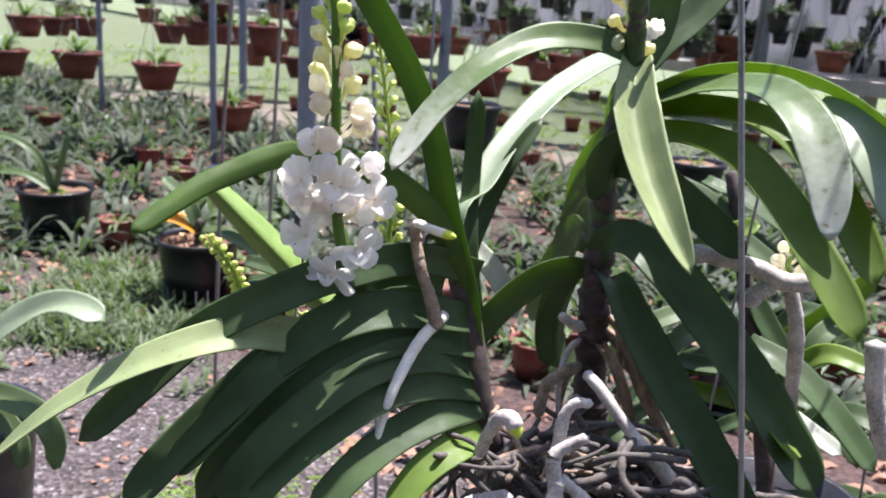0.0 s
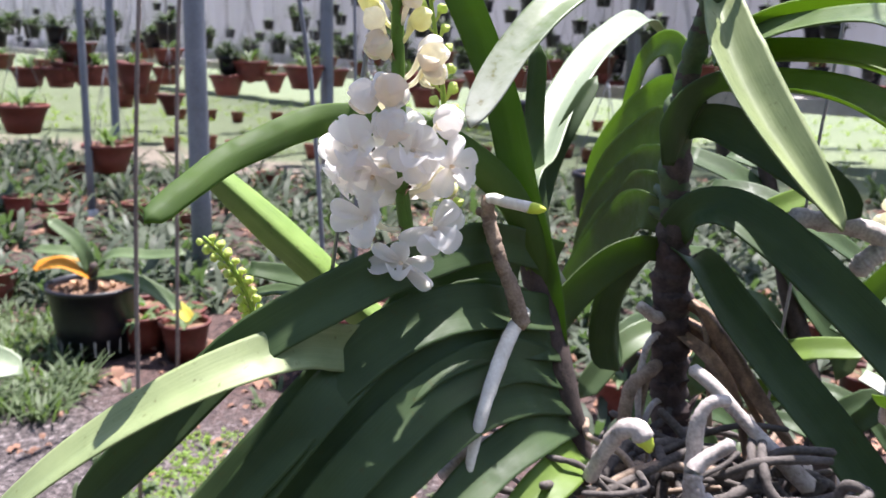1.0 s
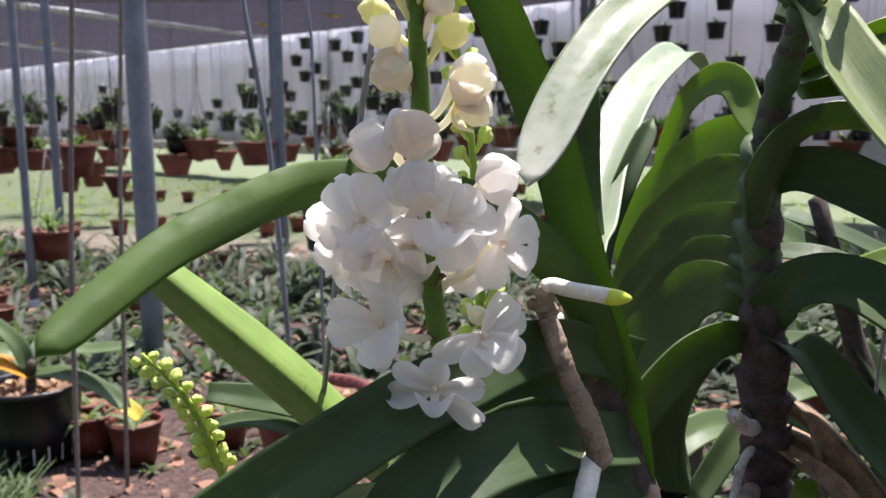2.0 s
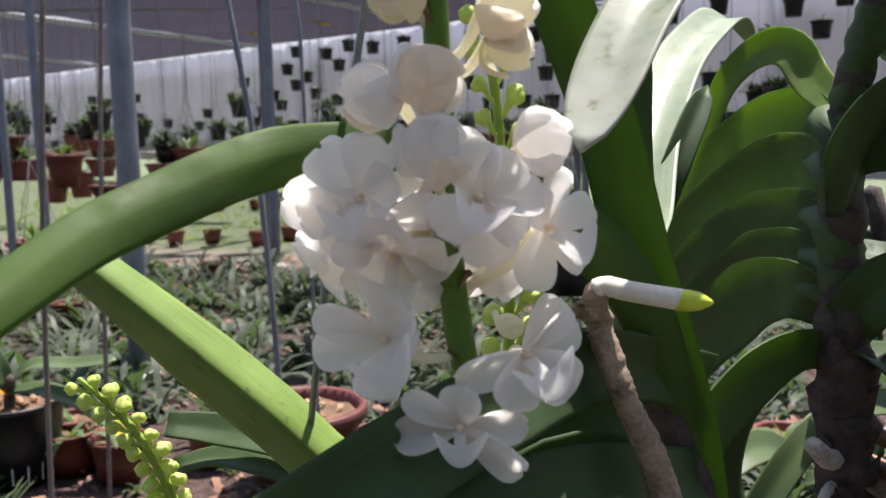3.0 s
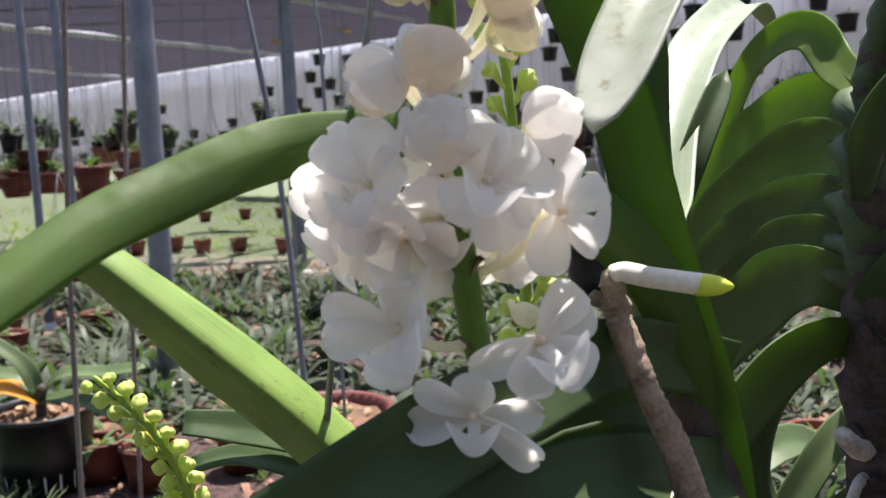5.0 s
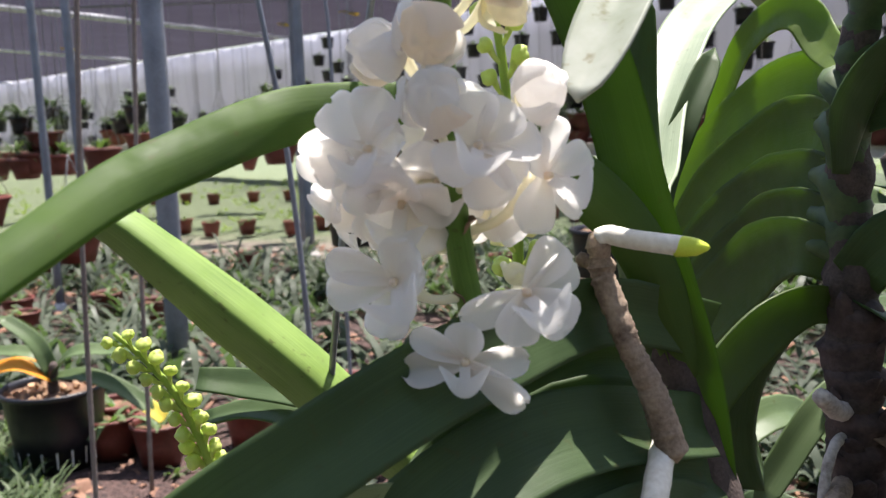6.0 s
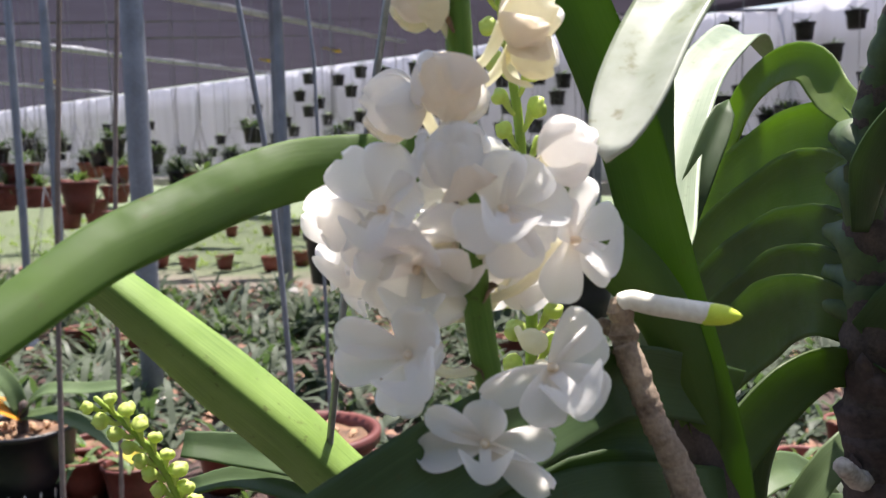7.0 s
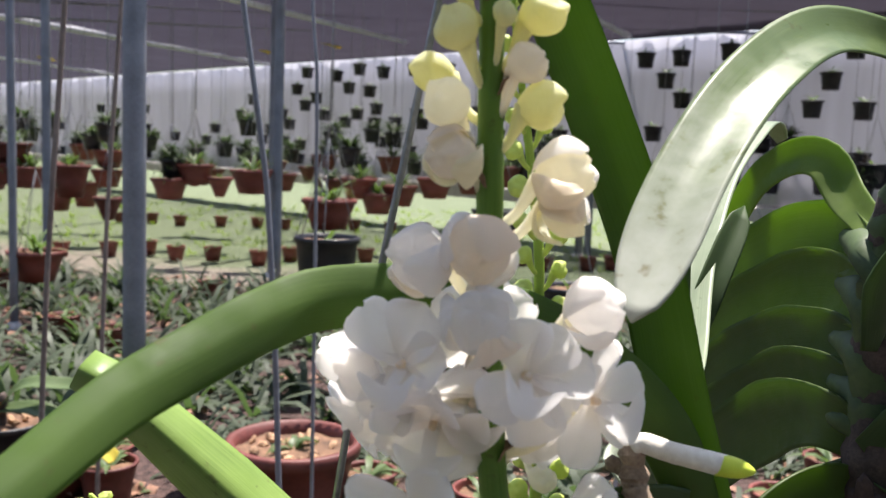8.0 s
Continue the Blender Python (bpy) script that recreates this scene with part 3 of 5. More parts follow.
def bud_mesh(r, long, material, name="bud", seams=3, seed=0):
    """A closed bud: a swollen form with broad overlapping lobes, soft folds and a blunt, crumpled end."""
    verts, faces, uvs = [], [], []
    nu, nv = 16, 26
    rr = random.Random(seed)
    ph = rr.random() * 6
    for i in range(nu + 1):
        s = i / nu
        rad = r * (math.sin(math.pi * min(0.98, s * 0.90 + 0.045)) ** 0.55) * (0.86 + 0.24 * s)
        for j in range(nv):
            a = 2 * math.pi * j / nv
            lobe = (seams * (a + 0.5 * s) / (2 * math.pi) + ph) % 1.0
            k = 1 + 0.17 * (lobe - 0.5) * (0.4 + 0.6 * s) + 0.08 * math.sin(2 * a + ph)
            d = Vector((math.cos(a), math.sin(a), s * 2.0))
            k += 0.14 * s * noise.noise(d * 1.7 + Vector((seed * 3.1, 0, 0)))
            verts.append((rad * k * math.cos(a), rad * k * math.sin(a), (s - 0.15) * long * r + 0.16 * r * math.sin(a + ph) * s + 0.10 * r * s ** 3 * math.sin(seams * a + ph)))
            uvs.append((s, j / nv))
    for i in range(nu):
        for j in range(nv):
            a, b = i * nv + j, i * nv + (j + 1) % nv
            faces.append((a, b, b + nv, a + nv))
    faces.append(tuple(range(nv))[::-1])
    verts.append((0, 0, 0.80 * long * r))
    uvs.append((1, 0.5))
    for j in range(nv):
        faces.append((nu * nv + j, nu * nv + (j + 1) % nv, len(verts) - 1))
    return mesh_of(name, verts, faces, material, uvs)


def bud(plant, p, facing, r, material, stalk_to=None, long=1.9, seed=0):
    ob = place(part("bud", bud_mesh(r, long, material, seed=seed), plant), p, facing)
    if stalk_to:
        stalk(plant, stalk_to, p, min(0.0012, r * 0.28), material, r * 0.5)
    return ob


def leaf(plant, pts, width, n0, n1=None, **k):
    return part("leaf", blade(pts, width, n0, n1, **k), plant)


def root(plant, pts, r, material=None, r1=None, seed=0, knobs=0.22, n=24, sides=10, mid=None):
    return part("root", tube(pts, [r, mid or r, r1 or r * 0.85], material or ROOT, n, sides, knobs, seed, name="root"), plant)


UPCAM = (0.0, -0.95, 0.28)
TURNED = (0.05, -0.82, 0.57)
p1 = thing("orchid", "flowering orchid with arching strap leaves and a white spray", "orchid", "orchids", (0, 0, 0))
# fan of arching leaves
leaf(p1, [(-0.013, 0.060, 0.553), (-0.053, 0.040, 0.565), (-0.096, 0.000, 0.562), (-0.132, -0.025, 0.549), (-0.170, -0.040, 0.528), (-0.207, -0.050, 0.491), (-0.248, -0.055, 0.449)], 0.025, (0, -.99, .10), (-.25, -.92, .25))
# sunlit leaf end, brightened by its paler material
leaf(p1, [(-0.050, 0.062, 0.496), (-0.092, 0.026, 0.508), (-0.124, -0.010, 0.520), (-0.149, -0.036, 0.527), (-0.191, -0.065, 0.517), (-0.235, -0.085, 0.492), (-0.279, -0.100, 0.454)], 0.024, (.10, -.98, -.10), (-.50, -.22, .84), base=0.2, n=36, material=LEAF_SUNNED)
leaf(p1, [(-0.018, 0.050, 0.522), (-0.063, 0.020, 0.533), (-0.096, 0.000, 0.528), (-0.127, -0.020, 0.509), (-0.154, -0.045, 0.483), (-0.182, -0.060, 0.453), (-0.209, -0.075, 0.419)], 0.029, TURNED, (-.30, -.90, .30))
leaf(p1, [(-0.013, 0.050, 0.503), (-0.048, 0.025, 0.514), (-0.081, 0.000, 0.511), (-0.112, -0.020, 0.489), (-0.142, -0.040, 0.459), (-0.170, -0.055, 0.420)], 0.026, TURNED, (-.30, -.90, .30))
leaf(p1, [(-0.010, 0.050, 0.487), (-0.039, 0.020, 0.504), (-0.072, -0.005, 0.501), (-0.101, -0.030, 0.483), (-0.127, -0.050, 0.459), (-0.153, -0.060, 0.422)], 0.027, TURNED, (-.30, -.90, .30))
leaf(p1, [(-0.007, 0.045, 0.473), (-0.034, 0.015, 0.487), (-0.063, -0.010, 0.486), (-0.092, -0.035, 0.469), (-0.118, -0.055, 0.447), (-0.135, -0.070, 0.423)], 0.026, TURNED, (-.30, -.90, .30))
leaf(p1, [(-0.005, 0.040, 0.462), (-0.025, 0.010, 0.468), (-0.050, -0.015, 0.461), (-0.073, -0.040, 0.445), (-0.092, -0.060, 0.423)], 0.025, TURNED, (-.30, -.90, .30))
leaf(p1, [(0.001, 0.030, 0.447), (-0.013, 0.000, 0.450), (-0.030, -0.020, 0.442), (-0.047, -0.040, 0.421)], 0.024, TURNED, (-.3, -.6, .7), material=LEAF_LIME)
# upright leaves
leaf(p1, [(-0.008, 0.055, 0.489), (-0.018, 0.055, 0.538), (-0.034, 0.055, 0.585), (-0.047, 0.058, 0.637), (-0.063, 0.058, 0.677), (-0.079, 0.050, 0.708), (-0.100, 0.040, 0.742), (-0.118, 0.028, 0.766)], 0.020, (-.25, -.9, .3), fold=0.35, base=0.45, material=LEAF_ARCH)
leaf(p1, [(-0.014, 0.065, 0.519), (-0.025, 0.075, 0.569), (-0.028, 0.095, 0.617), (-0.027, 0.100, 0.673)], 0.015, (.5, -.85, .1), fold=0.4, n=16)
# whitish sunlit face comes partly from the lightened base colour
leaf(p1, [(-0.014, 0.062, 0.506), (-0.030, 0.066, 0.556)] + [(-0.033, 0.072, 0.591), (-0.022, 0.105, 0.601), (-0.007, 0.145, 0.630), (0.016, 0.190, 0.659), (0.039, 0.225, 0.677), (0.066, 0.265, 0.690), (0.086, 0.284, 0.680)], 0.024, (-.55, -.70, .45), (.10, -.35, .92), fold=0.30, base=0.25, tip=0.09, taper=0.0, material=LEAF_PALE_LIT, n=44)
leaf(p1, [(-0.011, 0.065, 0.502), (-0.026, 0.085, 0.545), (-0.016, 0.120, 0.588), (-0.002, 0.130, 0.621), (0.017, 0.150, 0.651)], 0.013, (.5, -.8, .2), (.2, -.7, .6), fold=0.35)
leaf(p1, [(-0.020, 0.055, 0.538), (-0.041, 0.046, 0.587), (-0.073, 0.040, 0.615), (-0.106, 0.034, 0.628), (-0.137, 0.027, 0.630), (-0.153, 0.014, 0.627), (-0.169, -0.004, 0.620), (-0.181, -0.020, 0.614), (-0.192, -0.036, 0.605), (-0.200, -0.048, 0.598), (-0.206, -0.060, 0.592)], 0.0195, (-.03, -.99, .08), (-.12, -.98, .10), tip=0.05, fold=-0.28, thick=0.0026, taper=0.42, n=48, material=LEAF_ARCH)
leaf(p1, [(-0.031, 0.160, 0.546), (-0.009, 0.160, 0.520), (0.010, 0.160, 0.488)], 0.021, (.5, -.7, .6), material=LEAF_PALE, n=14)
# leaves behind the spray
leaf(p1, [(-0.216, 0.060, 0.601), (-0.208, 0.060, 0.596), (-0.200, 0.060, 0.589), (-0.177, 0.060, 0.568), (-0.153, 0.060, 0.546), (-0.130, 0.060, 0.523), (-0.076, 0.060, 0.478)], 0.0215, (.04, -.93, .36), fold=-1.05, material=LEAF_KEEL, thick=0.0022, base=0.62)
leaf(p1, [(-0.197, 0.100, 0.531), (-0.182, 0.100, 0.529), (-0.157, 0.090, 0.527), (-0.133, 0.080, 0.522)], 0.013, (0, -.7, .7), n=14, material=LEAF)
leaf(p1, [(-0.195, 0.100, 0.515), (-0.180, 0.100, 0.518), (-0.162, 0.090, 0.518), (-0.137, 0.080, 0.512)], 0.010, (0, -.5, .85), n=14, material=LEAF)
leaf(p1, [(-0.036, 0.050, 0.544), (-0.055, 0.045, 0.547), (-0.073, 0.040, 0.542), (-0.092, 0.030, 0.532), (-0.106, 0.020, 0.516), (-0.131, -0.030, 0.502), (-0.156, -0.050, 0.474), (-0.183, -0.065, 0.440)], 0.026, UPCAM, (-.2, -.93, .30), base=0.7)
leaf(p1, [(-0.034, 0.045, 0.529), (-0.053, 0.040, 0.534), (-0.071, 0.035, 0.531), (-0.086, 0.030, 0.519), (-0.095, 0.020, 0.507), (-0.119, -0.020, 0.472), (-0.144, -0.045, 0.442), (-0.164, -0.060, 0.408)], 0.026, UPCAM, (-.2, -.93, .30), base=0.7)
# stem and roots
part("stem", tube([(-0.034, 0.060, 0.572), (-0.019, 0.060, 0.520), (-0.007, 0.050, 0.470), (0.008, 0.050, 0.424)], [0.006, 0.009, 0.010, 0.009], STEM, 14, 10, 0.15), p1)
root(p1, [(-0.054, 0.034, 0.577), (-0.051, 0.031, 0.568), (-0.047, 0.028, 0.556), (-0.041, 0.026, 0.543), (-0.035, 0.024, 0.524)], 0.0038, ROOT_BROWN, 0.0048, 1, 0.16, 60, sides=16)
root(p1, [(-0.055, 0.036, 0.590), (-0.055, 0.035, 0.587), (-0.054, 0.035, 0.583)], 0.0026, ROOT_BROWN, 0.0028, 6, 0.12, 20, sides=16, mid=0.0040)
root(p1, [(-0.055, 0.035, 0.584), (-0.054, 0.035, 0.580), (-0.054, 0.034, 0.576)], 0.0029, ROOT_BROWN, 0.0032, 7, 0.10, 20, sides=16, mid=0.0043)
root(p1, [(-0.060, 0.040, 0.582), (-0.057, 0.038, 0.581), (-0.054, 0.036, 0.580)], 0.0024, ROOT_BROWN, 0.0028, 8, 0.12, 14)
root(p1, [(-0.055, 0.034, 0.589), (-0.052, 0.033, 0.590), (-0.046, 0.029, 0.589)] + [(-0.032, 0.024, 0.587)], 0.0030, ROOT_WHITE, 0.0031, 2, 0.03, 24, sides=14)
part("root_tip", tube([(-0.034, 0.025, 0.587), (-0.029, 0.022, 0.587), (-0.026, 0.020, 0.587)], [0.0032, 0.0031, 0.0026, 0.0010], TIP_GREEN, 14, 14), p1, "lime green growing root tip")
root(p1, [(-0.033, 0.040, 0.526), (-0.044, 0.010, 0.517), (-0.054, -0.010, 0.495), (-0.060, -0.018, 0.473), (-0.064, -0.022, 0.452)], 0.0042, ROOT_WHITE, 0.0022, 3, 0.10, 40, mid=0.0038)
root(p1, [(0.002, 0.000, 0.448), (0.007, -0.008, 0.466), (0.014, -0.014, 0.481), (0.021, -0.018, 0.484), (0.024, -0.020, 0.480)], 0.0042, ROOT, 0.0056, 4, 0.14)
part("root_tip", tube([(0.023, -0.019, 0.481), (0.026, -0.021, 0.477), (0.027, -0.022, 0.474)], [0.0050, 0.0042, 0.0018], TIP_GREEN, 10, 12), p1, "yellow-green growing root tip")
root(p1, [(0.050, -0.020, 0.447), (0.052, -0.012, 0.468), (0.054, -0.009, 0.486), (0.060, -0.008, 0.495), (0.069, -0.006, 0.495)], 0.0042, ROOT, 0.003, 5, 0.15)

# the spray
SP = [(-0.082, 0.032, 0.550), (-0.092, 0.012, 0.563), (-0.096, 0.003, 0.577), (-0.099, 0.000, 0.600), (-0.101, 0.001, 0.640), (-0.102, 0.002, 0.672), (-0.103, 0.002, 0.704), (-0.104, 0.002, 0.722), (-0.106, 0.002, 0.745)]
part("spike", tube(SP, [0.0032, 0.0036, 0.0034, 0.003, 0.0026], SPIKE, 30, 10, 0.06), p1)


def near_spike(p):
    c = spline(SP, 60)
    return min(c, key=lambda q: (q - Vector(p) + Vector((0, 0, 0.012))).length)


def fold_mesh(r, long, span, flare, seed):
    """One petal wrapped round a bud: a curved shell whose free edge turns out a little."""
    rr = random.Random(seed)
    verts, faces, uvs = [], [], []
    nu, nv = 10, 10
    for side in (0, 1):
        for i in range(nu + 1):
            s = i / nu
            rad = r * (math.sin(math.pi * (0.06 + 0.84 * s)) ** 0.62) * (1.03 + flare * s ** 3) - side * 0.0004
            for j in range(nv + 1):
                u = 2 * j / nv - 1
                a = u * span * (1 - 0.35 * s * s)
                k = 1 + 0.16 * u * u * s + 0.06 * math.sin(5 * s + 3 * u + seed) + 0.05 * s * math.sin(9 * u + 2 * seed)
                verts.append((rad * k * math.cos(a), rad * k * math.sin(a), (s - 0.15 - 0.10 * u * u * s) * long * r))
                uvs.append((s, j / nv))
    off = (nu + 1) * (nv + 1)
    for i in range(nu):
        for j in range(nv):
            a = i * (nv + 1) + j
            f = (a, a + 1, a + nv + 2, a + nv + 1)
            faces.append(f)
            faces.append(tuple(k + off for k in f[::-1]))
    return mesh_of("sepal", verts, faces, PETAL_BLUSH if seed in (33, 37) else PETAL_CREAM if seed > 36 else PETAL, uvs)


def bloom(p, facing, spin, scale, openness=0.0, seed=0, **k):
    flower(p1, p, facing, spin, scale, near_spike(p), openness, seed, **k)


# lowest bloom, then the two above it, then the crowded head
bloom((-0.0985, -0.012, 0.565), (-.04, -.97, .16), 0, 1.0, 0, 1, shape=((82, 0.62, 0.92, 8), (150, 0.98, 0.72, 4), (6, 1.02, 0.74, 2), (187, 0.98, 0.74, 2), (322, 1.18, 0.72, -4)), lip_at=(268, 0.82, 24))
bloom((-0.1155, -0.008, 0.586), (-.22, -.93, .05), 0, 1.0, 0, 22, shape=((66, 0.78, 1.10, 18), (158, 1.16, 0.90, 4), (14, 0.74, 1.0, 22), (190, 1.10, 0.86, 2), (258, 0.92, 1.05, 6)), lip_at=(300, 1.05, 22))
bloom((-0.0825, -0.010, 0.582), (.26, -.92, .18), 0, 1.0, 0, 3, shape=((56, 0.95, 0.92, 10), (196, 1.12, 0.78, 2), (26, 1.02, 0.92, 8), (244, 0.86, 0.90, 12), (322, 0.90, 1.10, 16)), lip_at=(285, 1.05, 22))
bloom((-0.0935, -0.013, 0.620), (.12, -.97, .16), 0, 0.92, 0, 4, shape=((104, 0.84, 1.25, 2), (52, 0.92, 1.20, 0), (2, 1.08, 1.15, -4), (282, 1.05, 1.25, -6), (214, 0.86, 1.20, 4), (326, 0.95, 1.05, -8)), lip_at=(248, 1.0, 24))
bloom((-0.1205, -0.004, 0.620), (-.45, -.87, .05), 0, 0.92, 0, 25, shape=((66, 1.05, 1.35, 10), (134, 1.18, 1.20, 2), (14, 0.90, 1.30, 14), (196, 1.22, 1.25, -4), (250, 1.10, 1.35, -4), (306, 0.95, 1.20, 6)), lip_at=(275, 1.0, 20))
bloom((-0.1130, -0.002, 0.606), (-.16, -.80, -.52), 0, 0.92, 0, 15, shape=((90, 1.05, 1.45, 14), (150, 1.10, 1.30, 10), (30, 1.00, 1.30, 12), (232, 1.10, 1.30, 6), (290, 1.15, 1.30, 4)), lip_at=(262, 1.1, 30))
bloom((-0.1040, 0.000, 0.611), (-.02, -.85, -.50), 0, 0.92, 0, 16, shape=((100, 1.0, 1.4, 14), (160, 1.0, 1.3, 10), (20, 1.0, 1.3, 12), (235, 1.05, 1.2, 0), (300, 1.10, 1.2, 0)), lip_at=(270, 1.0, 26))
bloom((-0.0755, 0.000, 0.611), (.66, -.74, .08), 0, 0.92, 0, 7, shape=((80, 1.05, 0.95, 6), (140, 0.90, 1.0, 10), (28, 1.0, 0.95, 14), (238, 1.10, 1.0, 2), (318, 1.05, 0.95, 8)), lip_at=(292, 1.05, 22))
bloom((-0.0880, 0.008, 0.606), (.20, -.90, -.35), 0, 0.92, 0, 12, shape=((90, 1.0, 1.35, 12), (155, 1.0, 1.2, 8), (25, 1.0, 1.2, 8), (225, 1.0, 1.2, 4), (305, 1.0, 1.2, 4)))
bloom((-0.1285, 0.010, 0.612), (-.74, -.62, -.20), 0, 0.92, 0, 13, shape=((85, 1.05, 1.3, 10), (150, 1.1, 1.2, 6), (25, 1.0, 1.2, 12), (222, 1.1, 1.2, 4), (285, 1.0, 1.2, 8)))
bloom((-0.1250, 0.014, 0.601), (-.85, -.35, -.35), 0, 0.72, 0, 8)
bloom((-0.1010, 0.010, 0.624), (.05, -.80, .58), 0, 0.95, 0, 9, shape=((90, 1.0, 1.25, 16), (150, 1.0, 1.1, 12), (28, 1.0, 1.1, 12), (215, 0.9, 1.1, 6), (320, 0.9, 1.1, 6)))


def buds(p, facing, r, material, long, seed):
    bud(p1, p, facing, r, material, near_spike(p), long, seed)


def closed(p, facing, spin, scale, seed):
    """A swelling bud whose outer petals have begun to part."""
    r = 0.0118 * scale
    core = place(part("bud", bud_mesh(r * 0.84, 2.0, (PETAL_BLUSH if seed in (33, 37) else PETAL_CREAM if seed > 34 else PETAL), seams=4, seed=seed), p1, "swelling cream-white bud about to open"), p, facing, spin)
    for k in range(3):
        ob = part("sepal", fold_mesh(r * (0.90 + 0.05 * k), 2.0 - 0.10 * k, 1.02 - 0.08 * k, 0.0 + 0.05 * k, seed + k), core)
        ob.matrix_local = Matrix.Rotation(radians(115 * k + 15 + seed), 4, "Z") @ Matrix.Rotation(radians(4 + 5 * k), 4, "Y")
    stalk(p1, near_spike(p), Vector(p) - Vector(facing).normalized() * r * 0.2, 0.0013, PETAL_CREAM, 0.003 * scale)


closed((-0.1035, -0.008, 0.6290), (-.12, -.82, .55), 20, 0.72, 31)
closed((-0.1130, -0.002, 0.6440), (-.96, -.25, .08), 70, 0.66, 32)
closed((-0.1040, -0.006, 0.6510), (-.12, -.70, -.55), 10, 0.72, 33)
closed((-0.0800, 0.000, 0.6320), (.72, -.62, .30), -30, 0.64, 34)
closed((-0.0890, 0.001, 0.6640), (.85, -.45, .12), -60, 0.66, 35)
closed((-0.0870, 0.003, 0.6580), (.70, -.40, -.62), -20, 0.56, 36)
closed((-0.1080, 0.000, 0.6690), (-.72, -.62, -.10), 50, 0.58, 37)
for k, (p, f, r, m_) in enumerate((
        ((-0.1105, -0.001, 0.6775), (-.55, -.55, .62), 0.0054, PETAL_CREAM), ((-0.1120, 0.007, 0.6865), (-.95, .1, .15), 0.0052, BUD_YELLOW),
        ((-0.1090, -0.001, 0.6940), (-.55, -.35, .75), 0.0050, BUD_YELLOW), ((-0.0945, 0.000, 0.6795), (.94, -.3, .22), 0.0056, BUD_YELLOW),
        ((-0.0975, -0.001, 0.6880), (.75, -.4, .45), 0.0046, PETAL_BLUSH), ((-0.0950, 0.000, 0.6990), (.85, -.3, .45), 0.0054, BUD_YELLOW),
        ((-0.1010, -0.003, 0.6985), (.2, -.7, .7), 0.0030, BUD_YELLOW), ((-0.1110, 0.000, 0.7070), (-.6, -.4, .7), 0.0050, BUD_YELLOW),
        ((-0.0980, 0.000, 0.7120), (.6, -.4, .7), 0.0048, BUD_GREEN), ((-0.1110, 0.000, 0.7190), (-.6, -.4, .7), 0.0046, BUD_GREEN),
        ((-0.1000, 0.000, 0.7230), (.6, -.4, .7), 0.0044, BUD_GREEN), ((-0.1100, 0.000, 0.7310), (-.6, -.4, .7), 0.0040, BUD_GREEN))):
    buds(p, f, r, m_, 1.9, 20 + k)

# dry brown bracts at the nodes of the spray's stem
for k, q in enumerate(spline(SP, 30)[6:27:3]):
    sd = (-1, 1)[k % 2]
    o = Vector((0.75 * sd, -0.6, 0.2)).normalized()
    part("bract", blade([q + o * 0.0022, q + o * 0.0040 + Vector((0, 0, 0.0022)), q + o * 0.0062 + Vector((0, 0, 0.0034))], 0.0042, Vector((0, -.5, 1)), n=6, fold=0.6, tip=0.6, thick=0.0006, material=DRY_BASE, name="bract"), p1, "small dry brown bract")

# ---- second orchid ----
p2 = thing("orchid", "tall orchid with stacked strap leaves and bare lower stem", "orchid", "orchids")
S2 = [(0.077, 0.125, 0.414), (0.072, 0.128, 0.469), (0.070, 0.130, 0.523), (0.070, 0.133, 0.558), (0.069, 0.136, 0.600), (0.070, 0.136, 0.642), (0.074, 0.128, 0.675), (0.078, 0.120, 0.699), (0.077, 0.112, 0.730), (0.076, 0.100, 0.758)]
part("stem", tube(S2, [0.0108, 0.0112, 0.0105, 0.0072, 0.0062, 0.006], STEM, 64, 14, 0.30), p2, "dark old stem ringed with dry leaf bases")
part("leafy_stem", tube(S2[3:], [0.0086, 0.0078, 0.0072, 0.0070, 0.0066, 0.006], SHEATH, 48, 14, 0.26), p2, "green upper stem wrapped in leaf bases")
TRUNK = spline(S2, 80)


def on_trunk(z):
    return min(TRUNK, key=lambda q: abs(q.z - z))


def fan_leaf(z, reach, rise, drop, width, order, turn=0.0, material=None, rim=0.24):
    """One leaf of the far side of the fan: it leaves the stem, arches over and hangs down, its upper edge rolled back; with its sheath round the stem."""
    b = on_trunk(z)
    d = Vector((math.cos(radians(140 + turn)), math.sin(radians(140 + turn)), 0))
    up = Vector((0, 0, 1))
    flank = Vector((-d.y, d.x, 0)).normalized()
    pts = [b - d * 0.002 - up * 0.010] + [b + flank * 0.0034 * order * min(1.0, k * 2.2) + d * reach * k + up * (rise * math.sin(math.pi / 2 * min(1.0, k / 0.24)) - 0.010 - drop * k ** 1.55) for k in (0.12, 0.26, 0.44, 0.62, 0.81, 1.0)]
    leaf(p2, pts, width, -flank + up * 0.12, -flank + up * 0.25 + d * 0.25, fold=0.06, rim=rim, base=0.62, thick=0.0036, tip=0.22, material=material, n=30)
    part("leaf_sheath", tube([b - up * 0.020, b - up * 0.004 + d * 0.003, b + d * reach * 0.12 + up * rise * 0.6], [0.0076, 0.0074, 0.0036], SHEATH, 8, 10, 0.06, int(z * 1000)), p2)


